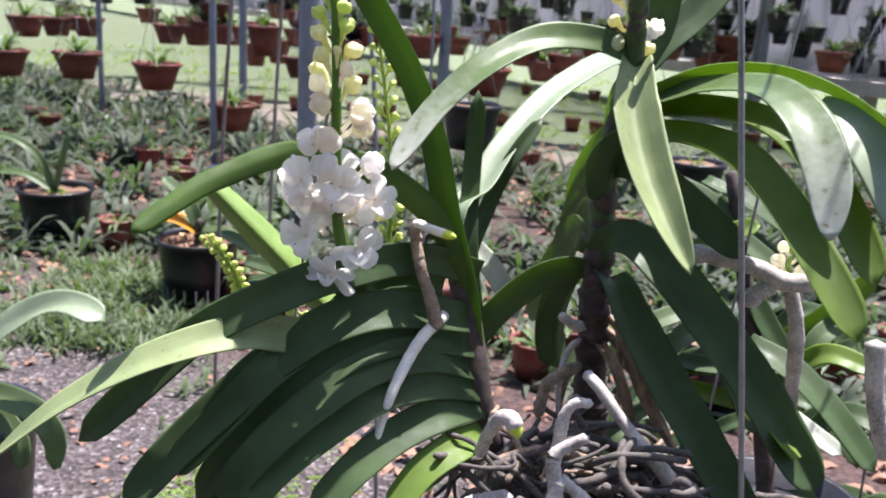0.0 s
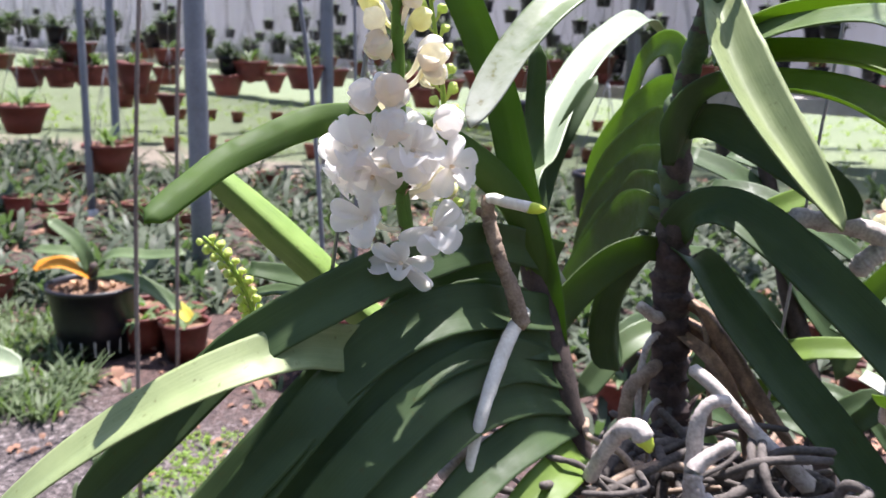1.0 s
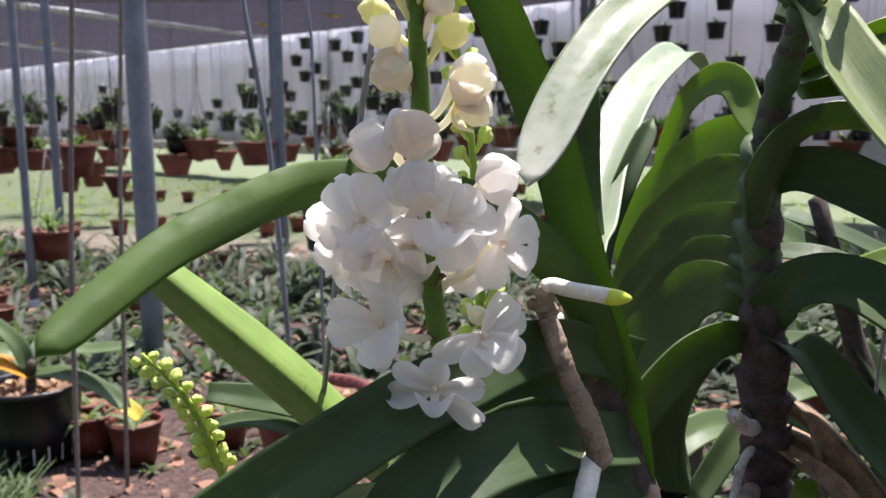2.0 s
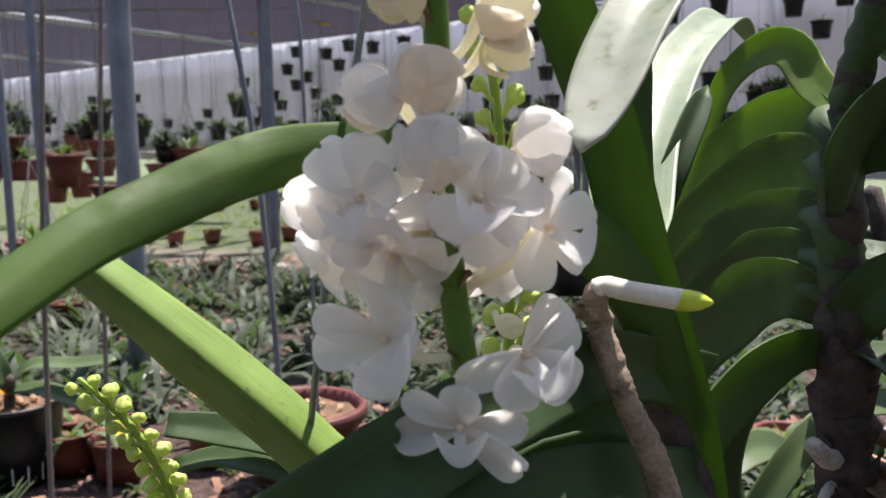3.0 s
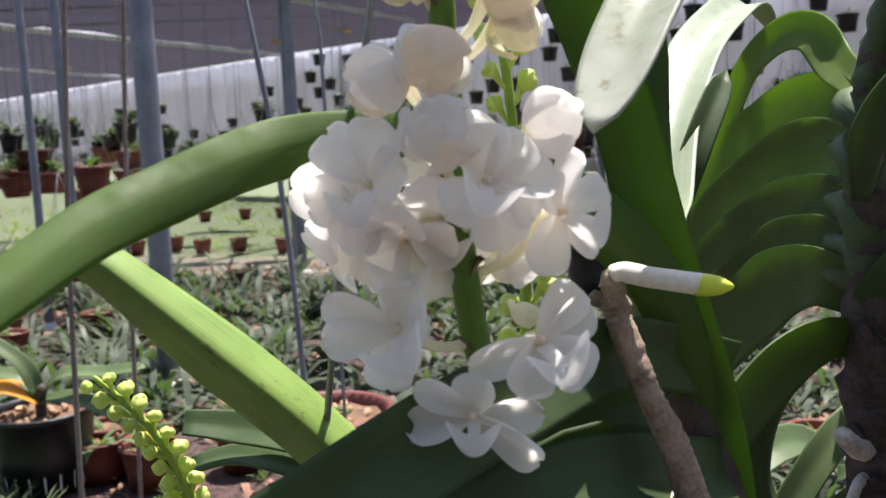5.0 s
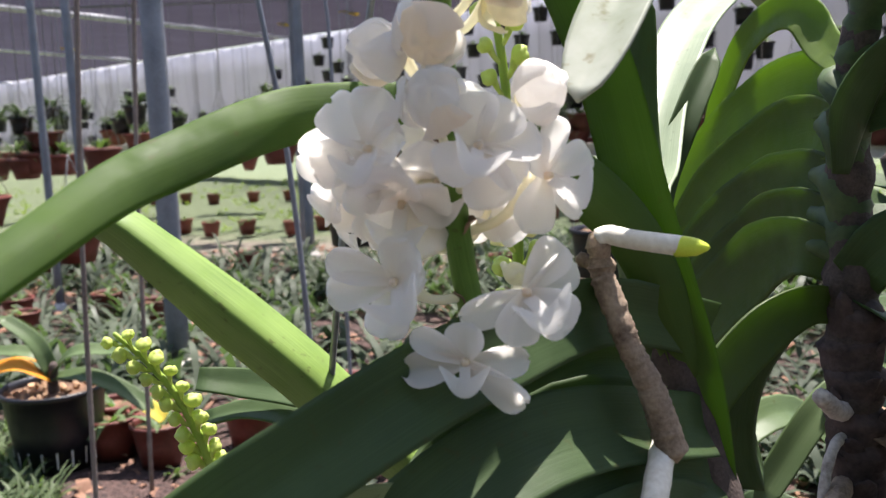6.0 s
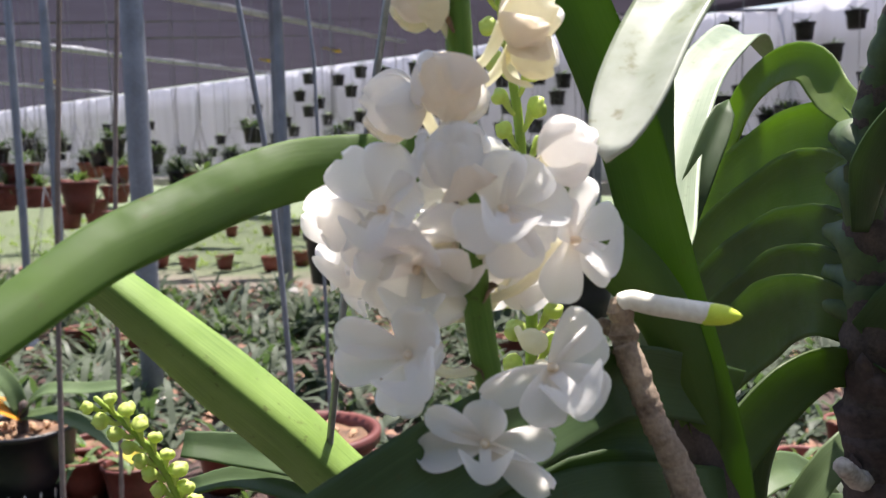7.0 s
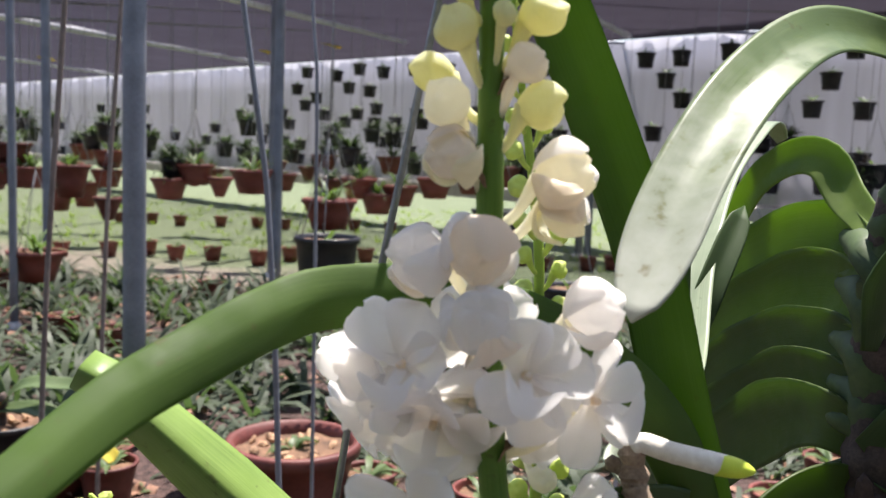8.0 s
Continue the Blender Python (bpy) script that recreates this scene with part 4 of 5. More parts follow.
# the far side of the fan, leaf under leaf, given by each upper edge from the stem outwards
FAN = (((0.087, 0.200, 0.644), (0.079, 0.235, 0.646), (0.067, 0.270, 0.634), (0.054, 0.295, 0.611), (0.042, 0.315, 0.581), (0.036, 0.330, 0.551)),
       ((0.081, 0.185, 0.624), (0.077, 0.220, 0.624), (0.068, 0.255, 0.613), (0.055, 0.285, 0.591), (0.043, 0.310, 0.554), (0.036, 0.330, 0.521)),
       ((0.075, 0.170, 0.602), (0.071, 0.205, 0.599), (0.064, 0.240, 0.589), (0.053, 0.270, 0.568), (0.042, 0.300, 0.532), (0.033, 0.320, 0.495)),
       ((0.072, 0.160, 0.586), (0.069, 0.195, 0.583), (0.062, 0.230, 0.568), (0.050, 0.260, 0.543), (0.038, 0.285, 0.509), (0.029, 0.305, 0.476)),
       ((0.069, 0.150, 0.574), (0.064, 0.180, 0.572), (0.057, 0.215, 0.557), (0.044, 0.245, 0.528), (0.031, 0.270, 0.493), (0.023, 0.290, 0.458)))


def fan_blade(k, edge, width):
    """A leaf of the fan, hung from its upper edge, each lower one lying nearer."""
    face = Vector((-.86, -.50, .10)).normalized()
    c = spline(edge, 9)
    mid = []
    for i, (q, t) in enumerate(zip(c, tangents(c))):
        down = face.cross(t).normalized()
        mid.append(q + face * 0.0036 * k + down * (width * 0.5 * (0.55 + 0.45 * min(1.0, i / 3)) * (-1 if down.z > 0 else 1)))
    stem = on_trunk(edge[0][2] - 0.014)
    leaf(p2, [stem] + mid, width, face, face + Vector((0, 0, .10)), fold=0.06, rim=0.14, base=0.5, thick=0.0034, tip=0.26, taper=0.1, n=34, material=LEAF_BACKLIT if k < 2 else LEAF_FAN)
    part("leaf_sheath", tube([stem - Vector((0, 0, 0.016)), stem + Vector((-0.003, 0.002, 0.004)), Vector(edge[0]) + face * 0.0036 * k + Vector((0, 0, -0.008))], [0.0082, 0.0078, 0.0040], SHEATH, 8, 10, 0.12, k), p2)


for k, edge in enumerate(FAN):
    fan_blade(k, edge, (0.036, 0.036, 0.036, 0.034, 0.036)[k])
leaf(p2, [(0.070, 0.136, 0.540), (0.050, 0.130, 0.544), (0.027, 0.120, 0.536), (0.003, 0.108, 0.517), (-0.018, 0.094, 0.491), (-0.035, 0.078, 0.459)], 0.022, (-.10, -.99, -.04), (.35, -.90, .02), fold=0.12, rim=0.14, base=0.6, tip=0.3, thick=0.0034, n=34, material=LEAF_FAN)
leaf(p2, [(0.076, 0.150, 0.640)] + [(0.086, 0.200, 0.654), (0.084, 0.220, 0.670), (0.078, 0.240, 0.672), (0.073, 0.270, 0.660), (0.072, 0.300, 0.636), (0.070, 0.330, 0.602)], 0.020, (-.72, -.64, .26), (-.85, -.5, .15), fold=0.25, base=0.6, tip=0.2, material=LEAF_BACKLIT, n=36)
# the near side of the fan
for k, (z, reach, rise, drop, turn) in enumerate(((0.628, 0.110, 0.012, 0.055, 192),)):
    fan_leaf(z, reach, rise, drop, 0.026, -k - 1, turn)
leaf(p2, [(0.070, 0.140, 0.542), (0.057, 0.150, 0.529), (0.046, 0.165, 0.500), (0.043, 0.170, 0.469), (0.048, 0.170, 0.445)], 0.030, (-.3, .4, .85), (-.5, .8, .3), fold=1.2, rim=-0.4)
# dark leaves that rise behind the front ones on the other side of the stem
leaf(p2, [(0.065, 0.128, 0.598), (0.070, 0.122, 0.625), (0.078, 0.118, 0.640), (0.092, 0.112, 0.647), (0.106, 0.104, 0.644)], 0.034, (-.5, .45, .7), (.3, .2, .9), fold=0.4, base=0.5)
leaf(p2, [(0.070, 0.140, 0.540), (0.082, 0.116, 0.538), (0.098, 0.100, 0.513), (0.122, 0.075, 0.482), (0.147, 0.050, 0.453), (0.169, 0.030, 0.424), (0.182, 0.018, 0.402)], 0.032, (.42, -.84, .34), (.30, -.94, .05), fold=0.5, base=0.6, n=34)
# dry papery sheaths ringing the bare lower stem, and thin aerial roots that run down it
HUSK = surface("dry_sheath", (0.012, 0.008, 0.009), (0.090, 0.060, 0.058), 90, 0.85, bump=0.7, fine=5)
rnd = random.Random(41)
for k in range(12):
    b = on_trunk(0.375 + 0.0145 * k)
    tilt = Vector((rnd.uniform(-.0016, .0016), rnd.uniform(-.0016, .0016), 0))
    part("dry_sheath", tube([b - Vector((0, 0, 0.0075)), b + tilt * 0.5, b + tilt + Vector((0, 0, 0.0075))], [0.0106, 0.0116, 0.0126 + rnd.uniform(0, 0.0012)], HUSK, 6, 14, 0.10, k), p2)
for k in range(6):
    b = on_trunk(0.40 + 0.022 * k)
    sd = rnd.choice((-1, 1))
    root(p2, [b, b + Vector((sd * 0.016, -0.014, -0.004)), b + Vector((sd * 0.022, -0.020, -0.035)), b + Vector((sd * 0.012 + rnd.uniform(-.02, .02), -0.022, -0.085))], 0.0022, ROOT_BROWN if k % 2 else ROOT, 0.0018, 200 + k, 0.15)
for k in range(16):
    b = on_trunk(0.395 + 0.0095 * k)
    a = rnd.uniform(-2.9, 0.2)
    o = Vector((math.cos(a), math.sin(a), 0))
    h = Vector((0, 0, rnd.uniform(0.008, 0.016)))
    part("dry_scrap", blade([b + o * 0.0105 - h, b + o * 0.0122, b + o * rnd.uniform(0.0135, 0.018) + h], rnd.uniform(0.006, 0.012), o, n=6, fold=-0.5, tip=0.5, thick=0.0008, material=HUSK, name="dry_scrap"), p2)
# strap that crosses above the spray
leaf(p2, [(0.080, 0.120, 0.703), (0.052, 0.112, 0.712), (0.015, 0.088, 0.711), (-0.018, 0.057, 0.693), (-0.044, 0.030, 0.666), (-0.066, 0.003, 0.630)], 0.022, (-.1, -.88, .45), (-.5, -.78, .38), tip=0.15, n=48, taper=0.1, material=LEAF_SCARRED)
# sun glare on this leaf is helped by the paler base colour
leaf(p2, [(0.080, 0.120, 0.696), (0.080, 0.110, 0.692), (0.081, 0.085, 0.666), (0.090, 0.055, 0.636), (0.104, 0.026, 0.608), (0.120, 0.002, 0.583)], 0.032, (-.05, -.72, .69), (.10, -.80, .55), fold=0.85, thick=0.0026, n=40, base=0.6, tip=0.55, taper=0.3, material=LEAF_SUNNED)
leaf(p2, [(0.069, 0.134, 0.552), (0.068, 0.128, 0.555), (0.078, 0.116, 0.570), (0.095, 0.100, 0.573), (0.118, 0.080, 0.558), (0.142, 0.060, 0.535), (0.171, 0.038, 0.505), (0.195, 0.020, 0.474), (0.214, 0.006, 0.448)], 0.033, (.10, -.80, .58), (.32, -.94, .05), fold=0.45, thick=0.0026, n=44, base=0.6)
leaf(p2, [(0.089, 0.150, 0.672), (0.131, 0.150, 0.690), (0.177, 0.130, 0.695), (0.213, 0.090, 0.686), (0.238, 0.030, 0.668)], 0.026, (0, .45, .85), (.4, .3, .75), material=LEAF_LIME)
leaf(p2, [(0.090, 0.150, 0.668), (0.130, 0.130, 0.683), (0.164, 0.090, 0.688), (0.182, 0.050, 0.674), (0.192, 0.020, 0.646), (0.195, 0.000, 0.612)], 0.033, (0, -.4, .9), (-.15, -.55, .82), tip=0.30, n=44, material=LEAF_SCARRED)
leaf(p2, [(0.090, 0.150, 0.662), (0.137, 0.140, 0.666), (0.177, 0.100, 0.660), (0.204, 0.060, 0.633), (0.231, 0.020, 0.581)], 0.030, (0, -.5, .85), (.1, -.55, .8), rim=0.2, material=LEAF_BACKLIT)
leaf(p2, [(0.094, 0.150, 0.646), (0.125, 0.120, 0.648), (0.150, 0.080, 0.643), (0.170, 0.040, 0.625), (0.189, 0.000, 0.597), (0.211, -0.030, 0.562)], 0.030, (0, -.6, .8), (.3, -.8, .5), rim=0.2, material=LEAF_BACKLIT)
leaf(p2, [(0.196, 0.100, 0.678), (0.210, 0.070, 0.675), (0.224, 0.040, 0.656), (0.244, 0.020, 0.617)], 0.035, (-.1, -.6, .75), material=LEAF_PALE_LIT)
leaf(p2, [(0.087, 0.150, 0.694), (0.102, 0.160, 0.715), (0.124, 0.170, 0.736), (0.146, 0.180, 0.764)], 0.03, (-.4, -.8, .3))
leaf(p2, [(0.084, 0.140, 0.699), (0.093, 0.150, 0.730), (0.096, 0.150, 0.761)], 0.028, (.2, -.9, .3))

# second and third sprays, still in bud
def bud_spray(plant, pts, n, r, material, spread=0.010, seed=0, tip=0.35):
    rnd = random.Random(seed)
    part("spike", tube(pts, [0.0020, 0.0015, 0.0008], SPIKE_PALE, 18, 8, 0.08), plant)
    c = spline(pts, n + 2)
    tg = tangents(c)
    for i in range(1, n + 2):
        t = tg[i]
        side = t.cross(Vector((0.2, -1, 0.1))).normalized() * (1 if i % 2 else -1)
        out = (side + Vector((0, -0.7, 0)) * rnd.uniform(0.2, 1) + t * 0.7).normalized()
        k = 1 - (1 - tip) * i / (n + 1)
        bud(plant, c[i] + out * spread * k, out, r * k * rnd.uniform(0.85, 1.15), material, c[i] - t * 0.003, 1.7, seed * 50 + i)


bud_spray(p1, [(-0.189, 0.085, 0.498), (-0.193, 0.082, 0.514), (-0.199, 0.078, 0.532), (-0.208, 0.075, 0.546), (-0.217, 0.072, 0.557)], 19, 0.0032, BUD_GREEN, 0.0045, 3, 0.74)
bud_spray(p1, [(-0.078, 0.058, 0.552), (-0.077, 0.060, 0.590), (-0.079, 0.060, 0.615), (-0.080, 0.060, 0.640), (-0.084, 0.060, 0.668), (-0.088, 0.060, 0.692), (-0.092, 0.060, 0.720), (-0.094, 0.060, 0.740)], 34, 0.0036, BUD_GREEN, 0.0062, 4, 0.7)
bud(p1, (-0.081, 0.035, 0.578), (.2, -.8, .4), 0.0040, PETAL_CREAM, (-0.083, 0.048, 0.580), 1.8, 92)
bud(p1, (-0.077, 0.030, 0.597), (.3, -.8, -.4), 0.0046, BUD_YELLOW, (-0.086, 0.050, 0.587), 1.9, 91)
bud_spray(p1, [(-0.177, 0.090, 0.493), (-0.156, 0.085, 0.504), (-0.145, 0.085, 0.494)], 5, 0.0035, BUD_GREEN, 0.005, 6, 0.8)
bud_spray(p2, [(0.078, 0.130, 0.691), (0.074, 0.125, 0.714), (0.070, 0.120, 0.737), (0.070, 0.115, 0.762), (0.070, 0.110, 0.783)], 10, 0.0055, BUD_YELLOW, 0.011, 5, 0.7)
flower(p2, (0.086, 0.110, 0.723), (.6, -.7, -.2), 30, 0.6, (0.076, 0.125, 0.718), 25, 33)

# root mass in a slatted basket
rnd = random.Random(7)
basket = thing("hanging_basket", "small slatted basket packed with bark hanging on wires", "basket")
BC = Vector((0.081, 0.050, 0.362))
for k in range(5):
    for sgn in (-1, 1):
        z = BC.z - 0.065 + 0.022 * k
        if k % 2 == 0:
            pts = [BC + Vector((-0.085, 0.075 * sgn, z - BC.z)), BC + Vector((0, 0.075 * sgn, z - BC.z)), BC + Vector((0.085, 0.075 * sgn, z - BC.z))]
        else:
            pts = [BC + Vector((0.075 * sgn, -0.085, z - BC.z)), BC + Vector((0.075 * sgn, 0, z - BC.z)), BC + Vector((0.075 * sgn, 0.085, z - BC.z))]
        part("slat", tube(pts, [0.008, 0.008], TIMBER, 4, 6), basket)
base_v = [BC + Vector((x, y, z)) for z in (-0.078, -0.066) for x, y in ((-.08, -.08), (.08, -.08), (.08, .08), (-.08, .08))]
part("base", mesh_of("base", base_v, [(3, 2, 1, 0), (4, 5, 6, 7), (0, 1, 5, 4), (1, 2, 6, 5), (2, 3, 7, 6), (3, 0, 4, 7)], TIMBER, smooth=False), basket)


def chip_mesh(seed):
    r = random.Random(seed)
    bm = bmesh.new()
    bmesh.ops.create_icosphere(bm, subdivisions=1, radius=1)
    for v in bm.verts:
        v.co = Vector((v.co.x * 1.0, v.co.y * 0.7, v.co.z * 0.45)) * r.uniform(0.75, 1.2)
    me = bpy.data.meshes.new("bark_chip")
    bm.to_mesh(me)
    bm.free()
    me.materials.append(BARK)
    return me


CHIPS = [chip_mesh(k) for k in range(5)]
for k in range(70):
    ob = part("bark_chip", CHIPS[k % 5], basket)
    s = rnd.uniform(0.007, 0.016)
    ob.matrix_local = Matrix.LocRotScale(BC + Vector((rnd.uniform(-.07, .07), rnd.uniform(-.07, .07), rnd.uniform(-.06, .035))), Euler((rnd.random() * 6, rnd.random() * 6, rnd.random() * 6)), (s, s, s))
# tangled dark roots over the rim
ROOT_BOX = ((0.007, -0.020, 0.437), (0.146, 0.080, 0.471))
for k in range(150):
    a, b = Vector(ROOT_BOX[0]), Vector(ROOT_BOX[1])
    p = Vector((rnd.uniform(a.x, b.x), rnd.uniform(-0.025, 0.085), rnd.uniform(a.z - 0.03, b.z - 0.028)))
    d = Vector((rnd.uniform(-1, 1), rnd.uniform(-0.6, 0.6), rnd.uniform(-0.6, 0.3))).normalized()
    pts = [p]
    for _ in range(4):
        d = (d + Vector((rnd.uniform(-.8, .8), rnd.uniform(-.5, .5), rnd.uniform(-.7, .45)))).normalized()
        q = pts[-1] + d * rnd.uniform(0.016, 0.03)
        q.z = min(q.z, b.z - 0.014)
        q.y = max(q.y, -0.035)
        pts.append(q)
    r = rnd.uniform(0.0015, 0.0032)
    root(p2 if k % 2 else p1, pts, r, (ROOT_BROWN if k % 11 == 0 else ROOT_DARK), r * 0.8, 100 + k, 0.25)
# pale and brown roots and dried leaf bases that stand out
root(p2, [(0.067, 0.054, 0.490), (0.076, 0.047, 0.484), (0.090, 0.038, 0.470), (0.107, 0.030, 0.453), (0.128, 0.024, 0.434)], 0.0040, ROOT, 0.0058, 60, 0.12)
for pts, wd, fo in (([(0.072, 0.130, 0.512), (0.086, 0.115, 0.509), (0.096, 0.092, 0.496), (0.108, 0.072, 0.475), (0.124, 0.060, 0.453), (0.138, 0.050, 0.434)], 0.011, -1.3),
                    ([(0.074, 0.128, 0.500), (0.094, 0.110, 0.490), (0.112, 0.092, 0.468), (0.124, 0.080, 0.440)], 0.011, -1.6),
                    ([(0.076, 0.126, 0.490), (0.090, 0.090, 0.480), (0.100, 0.070, 0.455), (0.104, 0.060, 0.430)], 0.009, 1.2)):
    part("dry_leaf", blade(pts, wd, (-.3, -.85, .4), (.2, -.9, .2), fold=fo, tip=0.5, wave=0.5, thick=0.0012, n=24, material=DRY_BASE, name="dry_leaf"), p2, "brown dried leaf base curled lengthwise")
root(p2, [(0.068, 0.128, 0.500), (0.058, 0.116, 0.502), (0.046, 0.106, 0.512)], 0.0040, ROOT, 0.0034, 67, 0.16)
root(p2, [(0.066, 0.126, 0.468), (0.052, 0.104, 0.468), (0.040, 0.092, 0.462), (0.036, 0.086, 0.440)], 0.0044, ROOT_BROWN, 0.0040, 68, 0.2)
root(p2, [(0.055, -0.030, 0.435), (0.051, -0.025, 0.453), (0.051, -0.022, 0.466), (0.068, -0.020, 0.478)], 0.0045, ROOT, 0.0035, 62)
root(p2, [(0.056, -0.022, 0.449), (0.073, -0.026, 0.438), (0.089, -0.030, 0.429)], 0.0040, ROOT, 0.0034, 63)
root(p1, [(-0.009, -0.030, 0.422), (0.005, -0.030, 0.430), (0.024, -0.030, 0.436)], 0.005, ROOT, 0.005, 64)
root(p2, [(0.051, -0.030, 0.420), (0.052, -0.030, 0.438), (0.055, -0.028, 0.450)], 0.0050, ROOT, 0.0040, 65)
root(p1, [(-0.075, 0.000, 0.447), (-0.063, 0.020, 0.451), (-0.040, 0.030, 0.457), (-0.021, 0.040, 0.463)], 0.004, ROOT, 0.004, 66)
# ---- third orchid, behind on the right ----
p3 = thing("orchid", "orchid with broad leaves and pale aerial roots in a pot", "orchid", "orchids")
leaf(p3, [(0.154, 0.280, 0.526), (0.180, 0.260, 0.549), (0.206, 0.250, 0.563)], 0.022, (0, -.6, .8), material=LEAF_LIME, n=16)
leaf(p3, [(0.130, 0.340, 0.580), (0.168, 0.330, 0.564), (0.205, 0.320, 0.537), (0.246, 0.300, 0.508)], 0.030, (.4, -.6, .7), n=18)
leaf(p3, [(0.191, 0.160, 0.488), (0.222, 0.140, 0.477), (0.249, 0.120, 0.456), (0.281, 0.100, 0.421)], 0.026, (.4, -.7, .6), n=18)
leaf(p3, [(0.196, 0.120, 0.464), (0.221, 0.100, 0.453), (0.253, 0.090, 0.436)], 0.016, (.4, -.7, .6), material=LEAF_PALE, n=14)
leaf(p3, [(0.268, 0.300, 0.422), (0.290, 0.280, 0.443), (0.324, 0.260, 0.439)], 0.022, (0, -.7, .7), material=LEAF_LIME, n=14)
leaf(p3, [(0.264, 0.340, 0.435), (0.290, 0.330, 0.458), (0.329, 0.320, 0.510)], 0.022, (0, -.8, .5), material=LEAF_LIME, n=14)
leaf(p3, [(0.217, 0.320, 0.488), (0.234, 0.310, 0.460), (0.263, 0.300, 0.421)], 0.024, (.3, -.8, .5), n=14)
leaf(p3, [(0.179, 0.060, 0.469), (0.188, 0.030, 0.474), (0.196, 0.000, 0.472)], 0.020, (.5, -.7, .5), material=LEAF_LIME, n=14)
leaf(p3, [(0.140, 0.300, 0.559), (0.166, 0.280, 0.558), (0.200, 0.260, 0.542), (0.246, 0.240, 0.511)], 0.022, (.1, -.6, .8), n=16)
leaf(p3, [(0.170, 0.360, 0.579), (0.204, 0.340, 0.567), (0.242, 0.320, 0.547), (0.278, 0.300, 0.524)], 0.022, (.2, -.5, .85), n=16)
leaf(p3, [(0.148, 0.300, 0.408), (0.188, 0.280, 0.419), (0.221, 0.260, 0.434), (0.260, 0.240, 0.441)], 0.024, (0, -.6, .8), material=LEAF_LIME, n=16)
leaf(p3, [(0.136, 0.300, 0.415), (0.172, 0.280, 0.419), (0.225, 0.260, 0.425)], 0.020, (0, -.5, .85), n=14)
leaf(p3, [(0.133, 0.300, 0.387), (0.180, 0.280, 0.392), (0.243, 0.270, 0.385)], 0.022, (0, -.5, .85), material=LEAF_LIME, n=14)
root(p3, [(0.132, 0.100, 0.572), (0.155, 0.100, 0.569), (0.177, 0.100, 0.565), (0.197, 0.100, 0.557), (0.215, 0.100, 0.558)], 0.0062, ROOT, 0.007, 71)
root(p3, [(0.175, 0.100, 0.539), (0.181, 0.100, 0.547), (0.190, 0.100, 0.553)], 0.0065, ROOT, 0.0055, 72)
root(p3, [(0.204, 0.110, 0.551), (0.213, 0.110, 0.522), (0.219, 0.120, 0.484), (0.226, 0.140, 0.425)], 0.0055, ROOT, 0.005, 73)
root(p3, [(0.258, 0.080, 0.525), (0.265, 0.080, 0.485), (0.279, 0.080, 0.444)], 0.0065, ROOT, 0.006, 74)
rnd = random.Random(31)
for k in range(26):
    x0, z0 = rnd.uniform(0.10, 0.42), rnd.uniform(0.18, 0.42)
    y0 = rnd.uniform(0.30, 0.46)
    sd = rnd.choice((-1, 1)) * rnd.uniform(0.5, 1.0)
    ln = rnd.uniform(0.10, 0.17)
    o = Vector((x0, y0, z0))
    leaf(p3, [o, o + Vector((sd * ln * 0.35, -0.02, ln * 0.28)), o + Vector((sd * ln * 0.75, -0.045, ln * 0.22)), o + Vector((sd * ln * 1.1, -0.06, -ln * 0.15))], rnd.uniform(0.018, 0.026), (0, -.6, .8), n=14, material=(LEAF, LEAF, LEAF_FAR)[k % 3])
bud_spray(p3, [(0.202, 0.120, 0.548), (0.203, 0.120, 0.560), (0.203, 0.120, 0.577), (0.200, 0.120, 0.587)], 4, 0.0052, PETAL_CREAM, 0.008, 8, 0.9)
part("stem", tube([(0.191, 0.340, 0.591), (0.218, 0.320, 0.477), (0.243, 0.280, 0.359), (0.258, 0.260, 0.260)], [0.006, 0.009, 0.010], STEM, 14, 10, 0.2), p3)

PC3 = Vector((0.258, 0.260, 0.260))
P3_POT = part("pot", lathe([(0.055, -0.10), (0.058, -0.10), (0.075, 0.03), (0.08, 0.03), (0.08, 0.045), (0.074, 0.045), (0.070, 0.02)], 24, POT_BLACK, "pot"), p3, "black plastic pot")
P3_POT.matrix_local = Matrix.Translation(PC3)
for dx in (-0.075, 0.075):
    part("hanger", tube([PC3 + Vector((dx, 0, 0.04)), PC3 + Vector((dx * 0.6, -0.05, 0.6)), Vector((PC3.x, 0.05, 1.62))], [0.0013, 0.0013], WIRE, 8, 5), p3)

# ---- pots ----
def shell(r_top, r_bot, h, wall, sides, material, lip=0.012, name="pot", foot=0.0):
    t = wall
    prof = [(r_bot - t, 0.004), (r_bot, 0.0), (r_bot + (r_top - r_bot) * 0.5, h * 0.5), (r_top - 0.2 * lip, h - lip * 1.3), (r_top + 0.35 * lip, h - lip * 1.2), (r_top + 0.45 * lip, h - 0.002), (r_top + 0.2 * lip, h),
            (r_top - t, h - 0.001), (r_top - t - 0.1 * lip, h - lip), (r_bot - t + (r_top - r_bot) * 0.5, h * 0.5), (r_bot - t, 0.012)]
    return lathe(prof, sides, material, name)


def soil_disc(r, z, seed=0):
    rr = random.Random(seed)
    verts, faces = [(0, 0, z + 0.006)], []
    n = 20
    for ring in (0.5, 1.0):
        for j in range(n):
            a = 2 * math.pi * j / n
            verts.append((r * ring * math.cos(a), r * ring * math.sin(a), z + rr.uniform(-0.004, 0.007)))
    for j in range(n):
        k = (j + 1) % n
        faces.append((0, 1 + j, 1 + k))
        faces.append((1 + j, 1 + n + j, 1 + n + k, 1 + k))
    return mesh_of("soil", verts, faces, SOIL)


